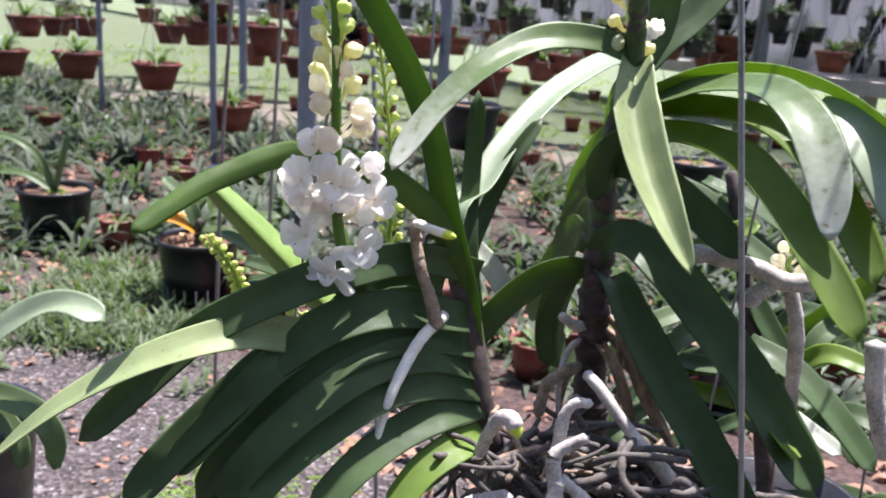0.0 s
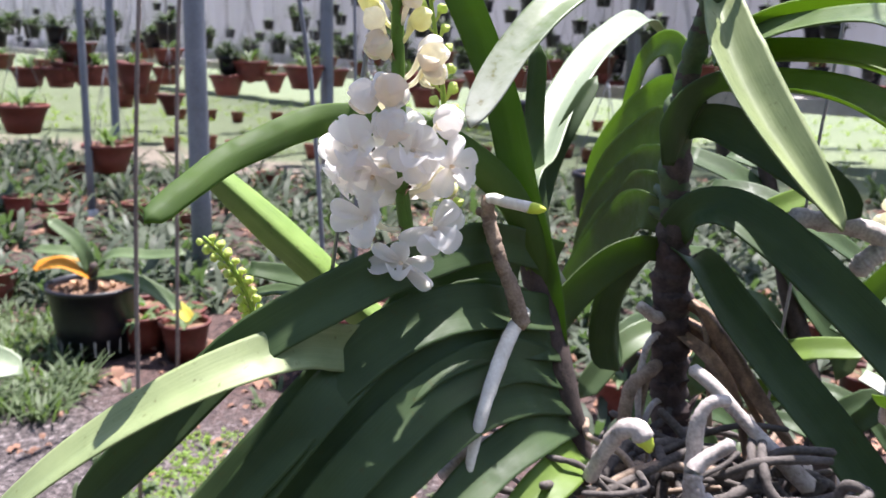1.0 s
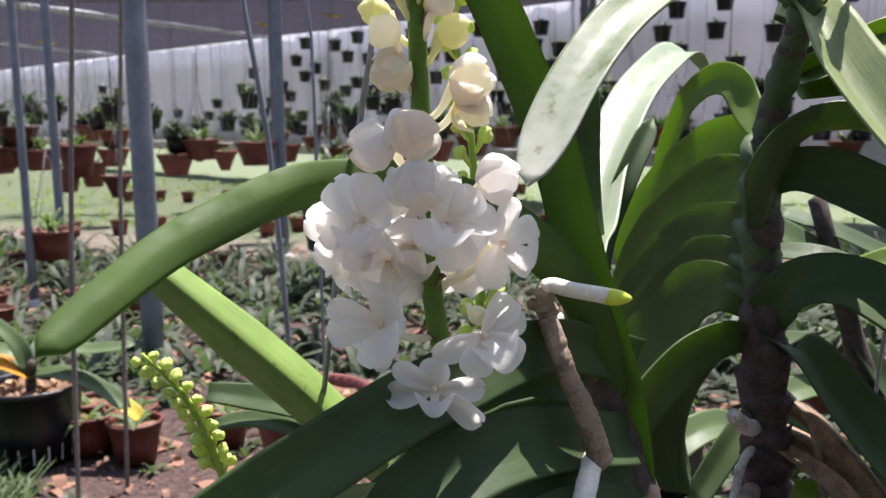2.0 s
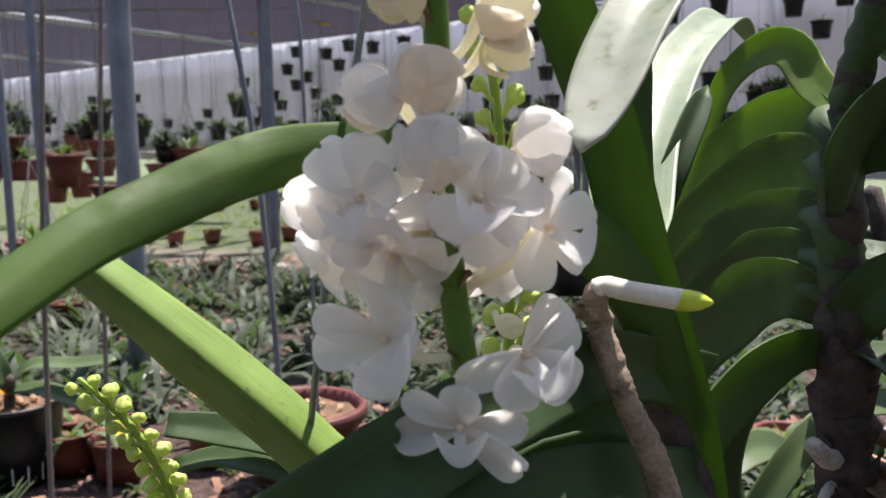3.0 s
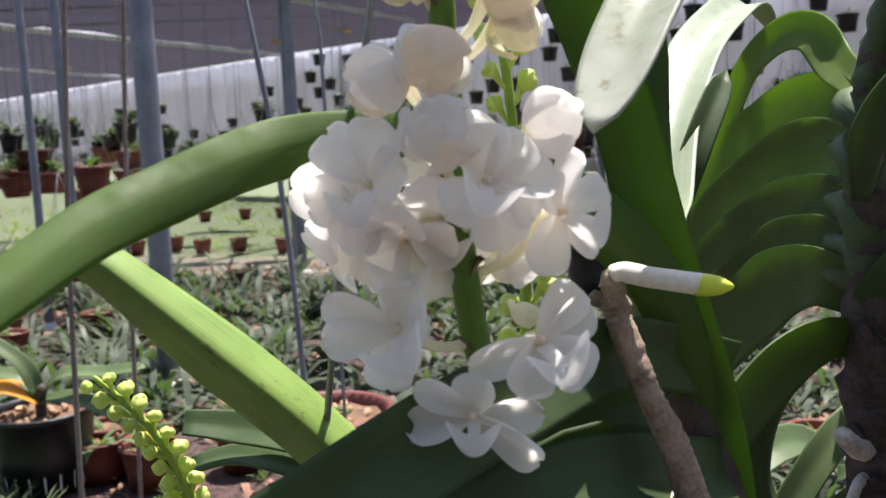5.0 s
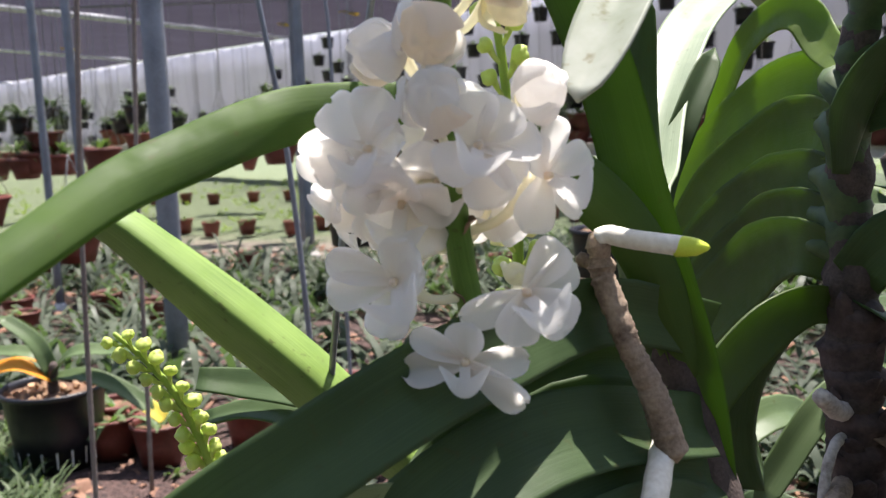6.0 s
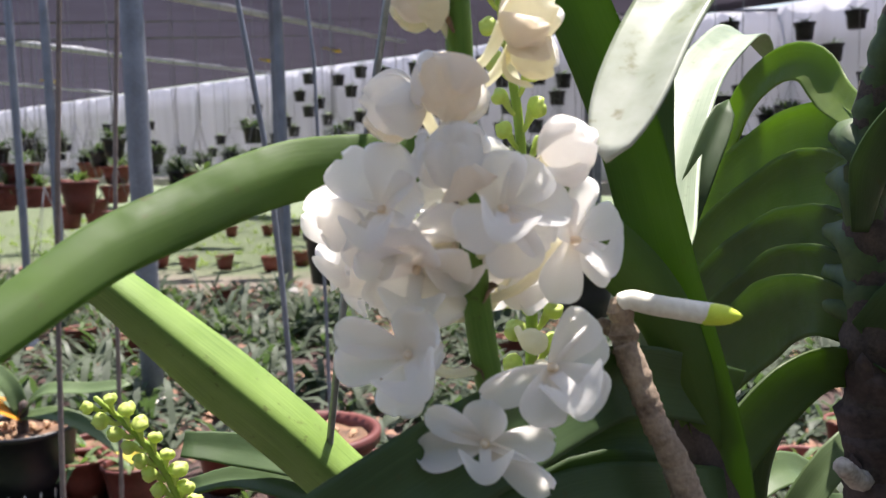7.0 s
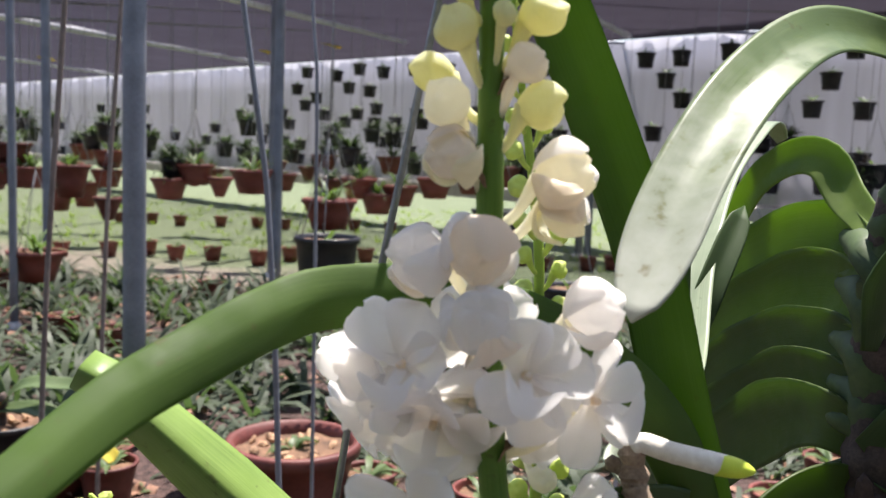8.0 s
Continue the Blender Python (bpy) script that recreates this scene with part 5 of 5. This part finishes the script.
def tuft(n, length, width, material, seed, z=0.0, droop=0.6, name="foliage"):
    """A rosette of n arching strap leaves in one mesh."""
    rr = random.Random(seed)
    verts, faces, uvs = [], [], []
    for k in range(n):
        a = rr.random() * 2 * math.pi
        ln = length * rr.uniform(0.6, 1.1)
        up = rr.uniform(0.5, 1.1)
        d = Vector((math.cos(a), math.sin(a), 0))
        w = Vector((-d.y, d.x, 0)) * width * rr.uniform(0.7, 1.2)
        base = len(verts)
        for i in range(5):
            s = i / 4
            q = d * ln * s * (1.1 - 0.5 * up) + Vector((0, 0, z + ln * (up * s - droop * s * s)))
            ww = w * (0.6 + 0.8 * s - 1.35 * s ** 3) * 0.5
            verts += [q - ww + Vector((0, 0, 0.15 * ww.length)), q, q + ww + Vector((0, 0, 0.15 * ww.length))]
            uvs += [(s, 0), (s, .5), (s, 1)]
        for i in range(4):
            b = base + 3 * i
            faces += [(b, b + 1, b + 4, b + 3), (b + 1, b + 2, b + 5, b + 4)]
    return mesh_of(name, verts, faces, material, uvs)


def potted(name, label, group, r_top, r_bot, h, material, leaves=None, hang=0.0, sides=24, top=0.0):
    """A pot with soil, foliage, and (hang) three wires meeting in one that runs up to a rail."""
    ob = thing(name, label, "plant pot", group)
    part("pot", shell(r_top, r_bot, h, 0.004, sides, material, 0.014 if r_top > 0.06 else 0.006), ob)
    part("soil", soil_disc(r_top - 0.005, h - 0.018), ob)
    if leaves:
        part("foliage", leaves, ob)
    if hang:
        for k in range(3):
            a = 2 * math.pi * k / 3 + 0.5
            part("hanger", tube([(r_top * math.cos(a), r_top * math.sin(a), h - 0.004), (r_top * 0.5 * math.cos(a), r_top * 0.5 * math.sin(a), h + hang * 0.5), (0, 0, h + hang)], [0.0016, 0.0016], WIRE, 3, 5), ob)
    return ob


RAILS = (2.6, 3.5, 4.6, 5.3, 6.3, 7.2)
RAIL_TOP = 1.57


def spots(proto, where, spin=True, hook=0.0):
    """Stands or hangs copies of proto at the places given; hook: the height in it from which a wire runs up to the rail."""
    made = []
    for k, p in enumerate(where):
        m = Matrix.LocRotScale(Vector(p), Euler((0, 0, (k * 2.4) % 6.28 if spin else 0)), None)
        if k == 0:
            proto.matrix_basis = m
            made.append(proto)
        else:
            made.append(copy_thing(proto, m))
    if hook:
        for ob in made:
            top = RAIL_TOP - ob.matrix_basis.translation.z
            part("hanging_wire", tube([(0, 0, hook), (0.004, 0, (hook + top) / 2), (0, 0, top)], [0.0018, 0.0018], WIRE, 3, 5), ob)


for y in RAILS:
    ob = new("hanging_rail", tube([(-9, y, RAIL_TOP + 0.012), (-3, y, RAIL_TOP + 0.012), (9, y, RAIL_TOP + 0.012)], [0.014, 0.014], GALV, 10, 8))
    tagged(ob, "galvanised rail from which the pots hang", "rail", "rails")
    for x in (-9, 9):
        leg = new("rail_post", tube([(x, y, GROUND_Z - 0.02), (x, y, 0.7), (x, y, RAIL_TOP)], [0.016, 0.016], GALV, 4, 8))
        tagged(leg, "galvanised post that carries a rail", "post", "rail posts")


# hanging clay bowls, given by the middle of the rim
H = 0.125
bowl = potted("hanging_pot", "red-brown plastic bowl hanging on wires with an orchid seedling", "hanging bowls", 0.108, 0.068, H, POT_CLAY, tuft(26, 0.21, 0.020, LEAF_FAR, 1, H - 0.02), 0.32, 18, 1.8)
RIMS = [(-1.558, 3.500, 0.209), (-1.924, 3.500, 0.369), (-2.320, 3.500, 0.393), (-2.694, 3.500, 0.380), (-1.470, 5.300, 0.441), (-0.885, 5.300, 0.570),
        (-0.390, 3.500, 0.455), (-0.367, 6.300, 0.462), (0.114, 5.300, 0.499), (2.600, 6.300, 0.665), (-2.147, 6.300, 0.447), (-0.876, 4.600, 0.529), (-0.227, 5.300, 0.394), (0.891, 6.300, 0.481),
        (-0.098, 5.300, 0.446), (-3.287, 4.600, 0.491), (-3.514, 5.300, 0.458), (-2.706, 5.300, 0.462), (-2.509, 5.300, 0.465), (-2.333, 5.300, 0.482), (-2.450, 5.300, 0.498), (-2.283, 5.300, 0.481), (-0.583, 6.300, 0.440), (0.341, 5.300, 0.531),
        (1.906, 7.200, 0.379), (1.296, 7.200, 0.397)]
rnd = random.Random(17)
RIMS += [(-5.0 + 0.33 * k + rnd.uniform(-.12, .12), (6.3, 7.2, 5.3)[k % 3], rnd.uniform(0.42, 0.62)) for k in range(26)]
spots(bowl, [Vector(p) - Vector((0, 0, H)) for p in RIMS], hook=H + 0.32)
deep = potted("hanging_pot", "deep red-brown plastic pot hanging with dense green foliage", "hanging bowls", 0.095, 0.06, 0.17, POT_CLAY, tuft(22, 0.13, 0.02, LEAF_FAR, 2, 0.15, 0.4), 0.3, 18, 1.7)
spots(deep, [Vector(p) - Vector((0, 0, 0.17)) for p in ((-1.805, 4.600, 0.524), (-2.075, 5.300, 0.517), (-2.478, 6.300, 0.317), (-2.298, 6.300, 0.350))], hook=0.47)
cone = potted("hanging_pot", "small conical clay-coloured pot hanging with a seedling", "hanging bowls", 0.075, 0.028, 0.12, POT_CLAY, tuft(9, 0.10, 0.018, LEAF_FAR, 3, 0.10), 0.25, 16, 1.6)
spots(cone, [Vector(p) - Vector((0, 0, 0.12)) for p in ((-1.174, 5.300, 0.459), (-1.613, 4.600, 0.362), (-1.560, 6.300, 0.535), (-1.544, 6.300, 0.469), (-0.835, 7.200, 0.496))], hook=0.37)
blackpot = potted("hanging_pot", "black plastic pot hanging on wires above the plant rows", "black hanging pots", 0.098, 0.08, 0.155, POT_BLACK, tuft(5, 0.12, 0.02, LEAF_FAR, 4, 0.13), 0.3, 24, 1.8)
spots(blackpot, [Vector(p) - Vector((0, 0, 0.155)) for p in ((-0.330, 2.600, 0.391), (-0.428, 3.500, 0.302), (0.441, 2.600, 0.258), (0.943, 2.600, 0.457), (2.825, 5.300, 0.682), (2.287, 6.300, 0.646), (0.293, 3.500, 0.434), (1.167, 3.500, 0.357))], hook=0.455)

# small black pots hung in rows on the sheet wall
small = potted("wall_pot", "small black plastic pot hung on the white sheet wall", "wall pots", 0.068, 0.054, 0.115, POT_BLACK, tuft(10, 0.12, 0.014, LEAF_FAR, 5, 0.10), 0.0, 10)
A_, B_ = Vector(EDGE_L), Vector(EDGE_R)
rows, rnd = [], random.Random(11)
for z in (0.44, 0.62, 0.80, 0.98, 1.16, 1.34):
    for j in range(96):
        s = (j + 0.5 * (round(z * 100) % 4 > 1) + rnd.uniform(-0.25, 0.25)) / 96
        dense = 0.88 if s > 0.82 else 0.50 if s > 0.70 and z < 1.3 else 0.34 if z < 0.8 and s > 0.40 else 0.22 if z < 1.0 and s > 0.55 else 0.0
        if s > 0.2 and rnd.random() < dense:
            q = A_.lerp(B_, s) + Vector((B_.y - A_.y, -(B_.x - A_.x), 0)).normalized() * 0.06
            rows.append(Vector((q.x, q.y, z + rnd.uniform(-0.06, 0.06))))
spots(small, rows)
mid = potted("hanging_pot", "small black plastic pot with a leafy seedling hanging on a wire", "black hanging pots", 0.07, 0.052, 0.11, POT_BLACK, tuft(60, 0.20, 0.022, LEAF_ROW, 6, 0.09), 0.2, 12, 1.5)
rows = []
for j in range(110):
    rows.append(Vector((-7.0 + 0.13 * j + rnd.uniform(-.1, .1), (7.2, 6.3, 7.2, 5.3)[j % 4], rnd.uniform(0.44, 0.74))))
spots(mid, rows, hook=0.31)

# pots standing on the ground
def ground_spot(p):
    return Vector((p[0], p[1], GROUND_Z + 0.004))


big = thing("plant_pot", "large black plastic pot with an orchid and one orange leaf", "plant pot", "pots on the ground", ground_spot((-0.937, 1.695, -0.100)))
part("pot", shell(0.108, 0.086, 0.175, 0.004, 32, POT_BLACK, 0.010), big)
part("soil", soil_disc(0.102, 0.152, 3), big)
for k in range(26):
    ob = part("bark_chip", CHIPS[k % 5], big)
    a, q = rnd.random() * 6.28, math.sqrt(rnd.random()) * 0.09
    ob.matrix_local = Matrix.LocRotScale((q * math.cos(a), q * math.sin(a), 0.160), Euler((rnd.random() * 6, rnd.random(), rnd.random() * 6)), (0.012,) * 3)
for k in range(9):
    a = -1.57 + (k - 4) * 0.33
    slot = part("drain_slot", mesh_of("slot", [(0.0895 * math.cos(a - .02), 0.0895 * math.sin(a - .02), 0.012), (0.0895 * math.cos(a + .02), 0.0895 * math.sin(a + .02), 0.012), (0.0935 * math.cos(a + .02), 0.0935 * math.sin(a + .02), 0.05), (0.0935 * math.cos(a - .02), 0.0935 * math.sin(a - .02), 0.05)], [(0, 1, 2, 3)], STONE, smooth=False), big, "pale drain slot")
part("stem", tube([(0, 0, 0.14), (0.0, 0, 0.18), (0.005, 0, 0.22)], [0.012, 0.010], STEM, 6, 8, 0.2), big)
for pts, wd, mt in (([(0, 0, .19), (-.06, -.02, .225), (-.13, -.03, .215)], .05, LEAF_ORANGE), ([(0, 0, .2), (-.03, 0, .27), (-.10, 0, .33)], .04, LEAF_FAR),
                    ([(0, 0, .2), (.06, -.02, .25), (.15, -.02, .25), (.24, -.03, .26)], .04, LEAF_FAR), ([(0, 0, .19), (.08, -.03, .20), (.16, -.04, .17), (.23, -.05, .12)], .045, LEAF_FAR),
                    ([(.2, -.045, .14), (.23, -.05, .12), (.25, -.05, .10)], .04, LEAF_YELLOW), ([(0, 0, .2), (-.05, .02, .24), (-.15, .02, .25)], .04, LEAF_FAR)):
    part("leaf", blade(pts, wd, (0, -.4, .9), n=12, material=mt), big)
big2 = thing("plant_pot", "large black plastic pot with weeds and a long-leaved plant", "plant pot", "pots on the ground", ground_spot((-1.616, 2.129, -0.100)))
part("pot", shell(0.115, 0.092, 0.165, 0.004, 32, POT_BLACK, 0.010), big2)
part("soil", soil_disc(0.108, 0.145, 4), big2)
part("weeds", tuft(30, 0.05, 0.02, LEAF_LIME, 12, 0.145, 0.7), big2)
for pts, wd in (([(0, 0, .15), (.03, 0, .25), (.06, 0, .35)], .03), ([(0, 0, .15), (-.06, 0, .27), (-.17, 0, .32), (-.28, 0, .29)], .03), ([(0, 0, .15), (-.1, 0, .2), (-.2, 0, .2)], .03)):
    part("leaf", blade(pts, wd, (0, -.6, .8), n=12, material=LEAF_FAR), big2)
claypot = thing("plant_pot", "wide terracotta-coloured pot with bark and fallen leaves", "plant pot", "pots on the ground", ground_spot((-0.314, 1.600, 0.046)))
part("pot", shell(0.128, 0.09, 0.17, 0.006, 32, POT_CLAY, 0.022), claypot)
part("soil", soil_disc(0.118, 0.145, 5), claypot)
part("foliage", tuft(9, 0.10, 0.02, LEAF_FAR, 14, 0.145, 0.9), claypot)
for k in range(24):
    ob = part("bark_chip", CHIPS[k % 5], claypot)
    a, q = rnd.random() * 6.28, math.sqrt(rnd.random()) * 0.10
    ob.matrix_local = Matrix.LocRotScale((q * math.cos(a), q * math.sin(a), 0.153), Euler((rnd.random() * 6, rnd.random(), rnd.random() * 6)), (0.013,) * 3)
barkpot = thing("plant_pot", "black plastic pot filled with pale brown bark", "plant pot", "pots on the ground", ground_spot((0.388, 1.382, 0.030)))
part("pot", shell(0.09, 0.07, 0.16, 0.004, 28, POT_BLACK, 0.009), barkpot)
part("soil", soil_disc(0.084, 0.14, 6), barkpot)
for k in range(26):
    ob = part("bark_chip", CHIPS[k % 5], barkpot)
    a, q = rnd.random() * 6.28, math.sqrt(rnd.random()) * 0.07
    ob.matrix_local = Matrix.LocRotScale((q * math.cos(a), q * math.sin(a), 0.150 + rnd.uniform(0, .012)), Euler((rnd.random() * 6, rnd.random(), rnd.random() * 6)), (0.018,) * 3)
clay_small = potted("plant_pot", "small terracotta-coloured pot with seedlings on the ground", "pots on the ground", 0.06, 0.042, 0.095, POT_CLAY, tuft(8, 0.12, 0.018, LEAF_FAR, 8, 0.075), 0.0, 16)
rows = [ground_spot(p) for p in ((-0.744, 1.764, -0.100), (-0.851, 1.815, -0.100), (-0.524, 1.737, -0.100), (-0.705, 1.658, -0.100), (-0.826, 1.713, -0.100), (-0.162, 1.633, -0.100), (-0.005, 1.418, -0.100), (0.069, 1.543, -0.100),
                                  (0.297, 1.351, -0.100), (0.683, 1.550, -0.100), (0.836, 1.413, -0.100), (0.898, 1.772, -0.100), (-1.378, 2.087, -0.100))]
rows += [Vector((-2.2 + 0.24 * j + rnd.uniform(-.06, .06), 5.7 + rnd.uniform(-.2, .2), GROUND_Z + 0.004)) for j in range(16)]
rows += [Vector((-2.6 + 0.3 * j + rnd.uniform(-.06, .06), 8.2 + rnd.uniform(-.2, .2), GROUND_Z + 0.004)) for j in range(14)]
rows += [Vector((rnd.uniform(-3.6, 1.6), rnd.uniform(2.3, 4.4), GROUND_Z + 0.004)) for j in range(20)]
spots(clay_small, rows)

# near-left plant
p4 = thing("orchid", "young orchid with pale broad leaves in a black pot", "orchid", "orchids", (0, 0, 0))
leaf(p4, [(-0.750, 0.500, 0.211), (-0.695, 0.500, 0.268), (-0.634, 0.500, 0.308), (-0.580, 0.490, 0.323), (-0.530, 0.480, 0.310)], 0.045, (0, -.5, .85), n=18, material=LEAF_PALE_LIT, wave=0.15)
leaf(p4, [(-0.745, 0.500, 0.178), (-0.680, 0.480, 0.185), (-0.619, 0.460, 0.179), (-0.588, 0.450, 0.147), (-0.594, 0.450, 0.105)], 0.035, (0, -.7, .7), n=18, material=LEAF_FAR)
leaf(p4, [(-0.746, 0.500, 0.161), (-0.691, 0.480, 0.161), (-0.647, 0.460, 0.134), (-0.639, 0.450, 0.099)], 0.03, (0, -.7, .7), n=18, material=LEAF_FAR)
C4 = Vector((-0.762, 0.500, 0.090))
part("pot", mesh_of("pot", [Vector(v.co) + Vector((C4.x, C4.y, GROUND_Z + 0.004)) for v in shell(0.1, 0.075, 0.24, 0.004, 24, POT_BLACK).vertices], [tuple(f.vertices) for f in shell(0.1, 0.075, 0.24, 0.004, 24, POT_BLACK).polygons], POT_BLACK), p4)
part("stem", tube([(C4.x, C4.y, GROUND_Z + 0.02), (C4.x, C4.y, 0.15), [(-0.750, 0.500, 0.211)][0]], [0.012, 0.008], STEM, 8, 8, 0.15), p4)

# ---- wires and sticks ----
RAIL_Z = 1.62
rail = new("hanging_rail", tube([(-1.6, 0.05, RAIL_Z), (0, 0.05, RAIL_Z), (1.6, 0.05, RAIL_Z)], [0.012, 0.012], GALV, 8, 10))
tagged(rail, "galvanised rail that carries the hanging baskets", "rail")
for x in (-1.6, 1.6):
    leg = new("rail_post", tube([(x, 0.05, GROUND_Z - 0.02), (x, 0.05, 0.8), (x, 0.05, RAIL_Z)], [0.016, 0.016], GALV, 6, 10))
    tagged(leg, "galvanised post that carries the hanging rail", "post")


def wire(pts, r, up=True, material=None, label="grey steel hanging wire"):
    pts = [Vector(p) for p in pts]
    if up:
        d = (pts[-1] - pts[-2]).normalized()
        hit = pts[-1] + d * (RAIL_Z - pts[-1].z) / max(d.z, 0.2)
        pts.append(Vector((hit.x, hit.y, RAIL_Z)))
    part("hanger", tube(pts, [r, r], material or WIRE, 14, 6), basket, label)


wire([BC + Vector((-.075, 0.02, .02))] + [(-0.151, 0.070, 0.506), (-0.142, 0.066, 0.555), (-0.135, 0.063, 0.591), (-0.121, 0.058, 0.668)], 0.0013)
wire([BC + Vector((.085, -.085, .02))] + [(0.158, -0.050, 0.467), (0.138, -0.050, 0.609), (0.120, -0.050, 0.735)], 0.0016)


def stick(pts, r, label, material):
    pts = [Vector(q) for q in pts]
    pts.append(pts[-1] + (pts[-1] - pts[-2]).normalized() * 0.5)
    ob = new("stake", tube(pts, [r, r * 0.9], material, 12, 6, 0.06))
    tagged(ob, label, "stake", "stakes")


stick([((-0.564, 0.900, 0.154)[0], 0.9, GROUND_Z - 0.01)] + [(-0.544, 0.900, 0.438), (-0.517, 0.900, 0.823)], 0.0035, "thin brown stake stuck in the ground", TIMBER)
stick([((-0.680, 1.500, -0.081)[0], 1.5, GROUND_Z - 0.01)] + [(-0.657, 1.500, 0.497), (-0.631, 1.500, 0.893)], 0.0045, "thin brown stake stuck in the ground", TIMBER)
stick([((-0.232, 0.800, 0.268)[0], 0.8, GROUND_Z - 0.01)] + [(-0.259, 0.800, 0.547), (-0.294, 0.800, 0.822)], 0.0035, "thin grey steel rod stuck in the ground", GALV)
stick([((-0.241, 1.200, 0.262)[0], 1.2, GROUND_Z - 0.01)] + [(-0.247, 1.200, 0.716), (-0.255, 1.200, 0.852)], 0.003, "thin grey steel rod stuck in the ground", GALV)

# yellow leaves lying on the net
for p, s in (((-0.736, 8.012, 1.585), 0.16), ((-1.430, 8.884, 1.585), 0.13), ((-4.274, 10.783, 1.585), 0.14)):
    p = Vector(p)
    ob = new("fallen_leaf", blade([p + Vector((-0.5 * s, 0, -0.015)), p + Vector((0, 0.06, 0.006)), p + Vector((0.5 * s, 0.22 * s / 0.13, -0.03))], 0.075, (0.5, -.6, -.6), (-.3, -.8, -.4), n=12, material=LEAF_YELLOW, tip=0.75, base=0.2, fold=0.6))
    tagged(ob, "yellow fallen leaf caught in the shade net", "leaf", "fallen leaves")

# ---- plant rows, weeds and moss ----
def scatter(name, label, n, area, length, width, material, seed, blades=8, droop=0.6, keep=None):
    rr = random.Random(seed)
    verts, faces, uvs = [], [], []
    for _ in range(n):
        x, y = rr.uniform(area[0], area[1]), rr.uniform(area[2], area[3])
        if keep and not keep(x, y):
            continue
        for _ in range(blades):
            a = rr.random() * 2 * math.pi
            ln = length * rr.uniform(0.5, 1.15)
            up = rr.uniform(0.45, 1.15)
            d = Vector((math.cos(a), math.sin(a), 0))
            w = Vector((-d.y, d.x, 0)) * width * rr.uniform(0.6, 1.2) * 0.5
            o = Vector((x + rr.uniform(-.02, .02), y + rr.uniform(-.02, .02), GROUND_Z))
            base = len(verts)
            for i in range(4):
                s = i / 3
                q = o + d * ln * s * (1.15 - 0.55 * up) + Vector((0, 0, ln * (up * s - droop * s * s)))
                ww = w * (0.7 + 0.7 * s - 1.3 * s ** 3)
                verts += [q - ww, q + ww + Vector((0, 0, 0.2 * ww.length))]
                uvs += [(s, 0), (s, 1)]
            for i in range(3):
                b = base + 2 * i
                faces.append((b, b + 1, b + 3, b + 2))
    ob = new(name, mesh_of(name, verts, faces, material, uvs))
    tagged(ob, label, "plants", kind="stuff")


def in_rows(x, y):
    return noise.noise(Vector((x * 0.8, y * 1.6, 2))) > -0.35 and y + 0.7 * min(0.0, x + 1.2) < 4.5


WEED = living("weed_green", (0.040, 0.060, 0.028), (0.105, 0.140, 0.066), 9, 0.5, 0.22, (0.18, 0.30, 0.06))
DRY = living("dry_leaf", (0.12, 0.06, 0.04), (0.34, 0.19, 0.13), 4.0, 0.7, 0.1, (0.3, 0.15, 0.08))
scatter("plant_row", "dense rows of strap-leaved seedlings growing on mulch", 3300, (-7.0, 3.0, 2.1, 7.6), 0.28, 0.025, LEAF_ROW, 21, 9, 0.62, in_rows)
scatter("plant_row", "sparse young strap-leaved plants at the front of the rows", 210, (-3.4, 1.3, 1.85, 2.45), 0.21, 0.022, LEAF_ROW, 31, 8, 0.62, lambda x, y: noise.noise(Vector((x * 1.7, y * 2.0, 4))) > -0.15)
scatter("weeds", "low green weeds round the large black pot", 170, (-2.3, -1.3, 1.35, 2.1), 0.07, 0.010, WEED, 33, 7, 0.45, lambda x, y: noise.noise(Vector((x * 3, y * 3, 5))) > -0.1)
scatter("dry_litter", "small dry leaf scraps lying on the gravel", 420, (-1.9, 0.5, 0.35, 1.75), 0.035, 0.016, DRY, 35, 2, 0.85)
scatter("dry_litter", "dry brown leaf litter between the plant rows", 1500, (-4.2, 2.2, 1.5, 5.0), 0.07, 0.03, DRY, 22, 3, 0.75)
scatter("weeds", "patch of fine green weeds beside the black pots", 360, (-1.36, -0.86, 1.25, 1.95), 0.09, 0.008, WEED, 23, 7, 0.4, lambda x, y: noise.noise(Vector((x * 3, y * 3, 8))) > -0.25)
scatter("weeds", "sparse weeds on the gravel", 150, (-1.9, 0.6, 0.5, 2.0), 0.05, 0.012, WEED, 24, 7, 0.5)
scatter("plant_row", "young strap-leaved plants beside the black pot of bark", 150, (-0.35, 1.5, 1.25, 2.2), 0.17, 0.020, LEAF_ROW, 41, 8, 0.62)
scatter("dry_litter", "brown leaf litter under the hanging orchids", 260, (-0.4, 1.3, 0.9, 2.1), 0.06, 0.024, DRY, 42, 3, 0.8)
scatter("moss", "yellow-green moss on damp gravel", 420, (-0.66, -0.28, 0.60, 1.25), 0.014, 0.009, LEAF_LIME, 25, 8, 0.5)
scatter("grass", "tall grass tufts on the bright lawn", 900, (-6.0, 5.0, 5.4, 11.0), 0.09, 0.010, LEAF_LIME, 26, 7, 0.4, lambda x, y: y + 0.45 * x > 5.2)
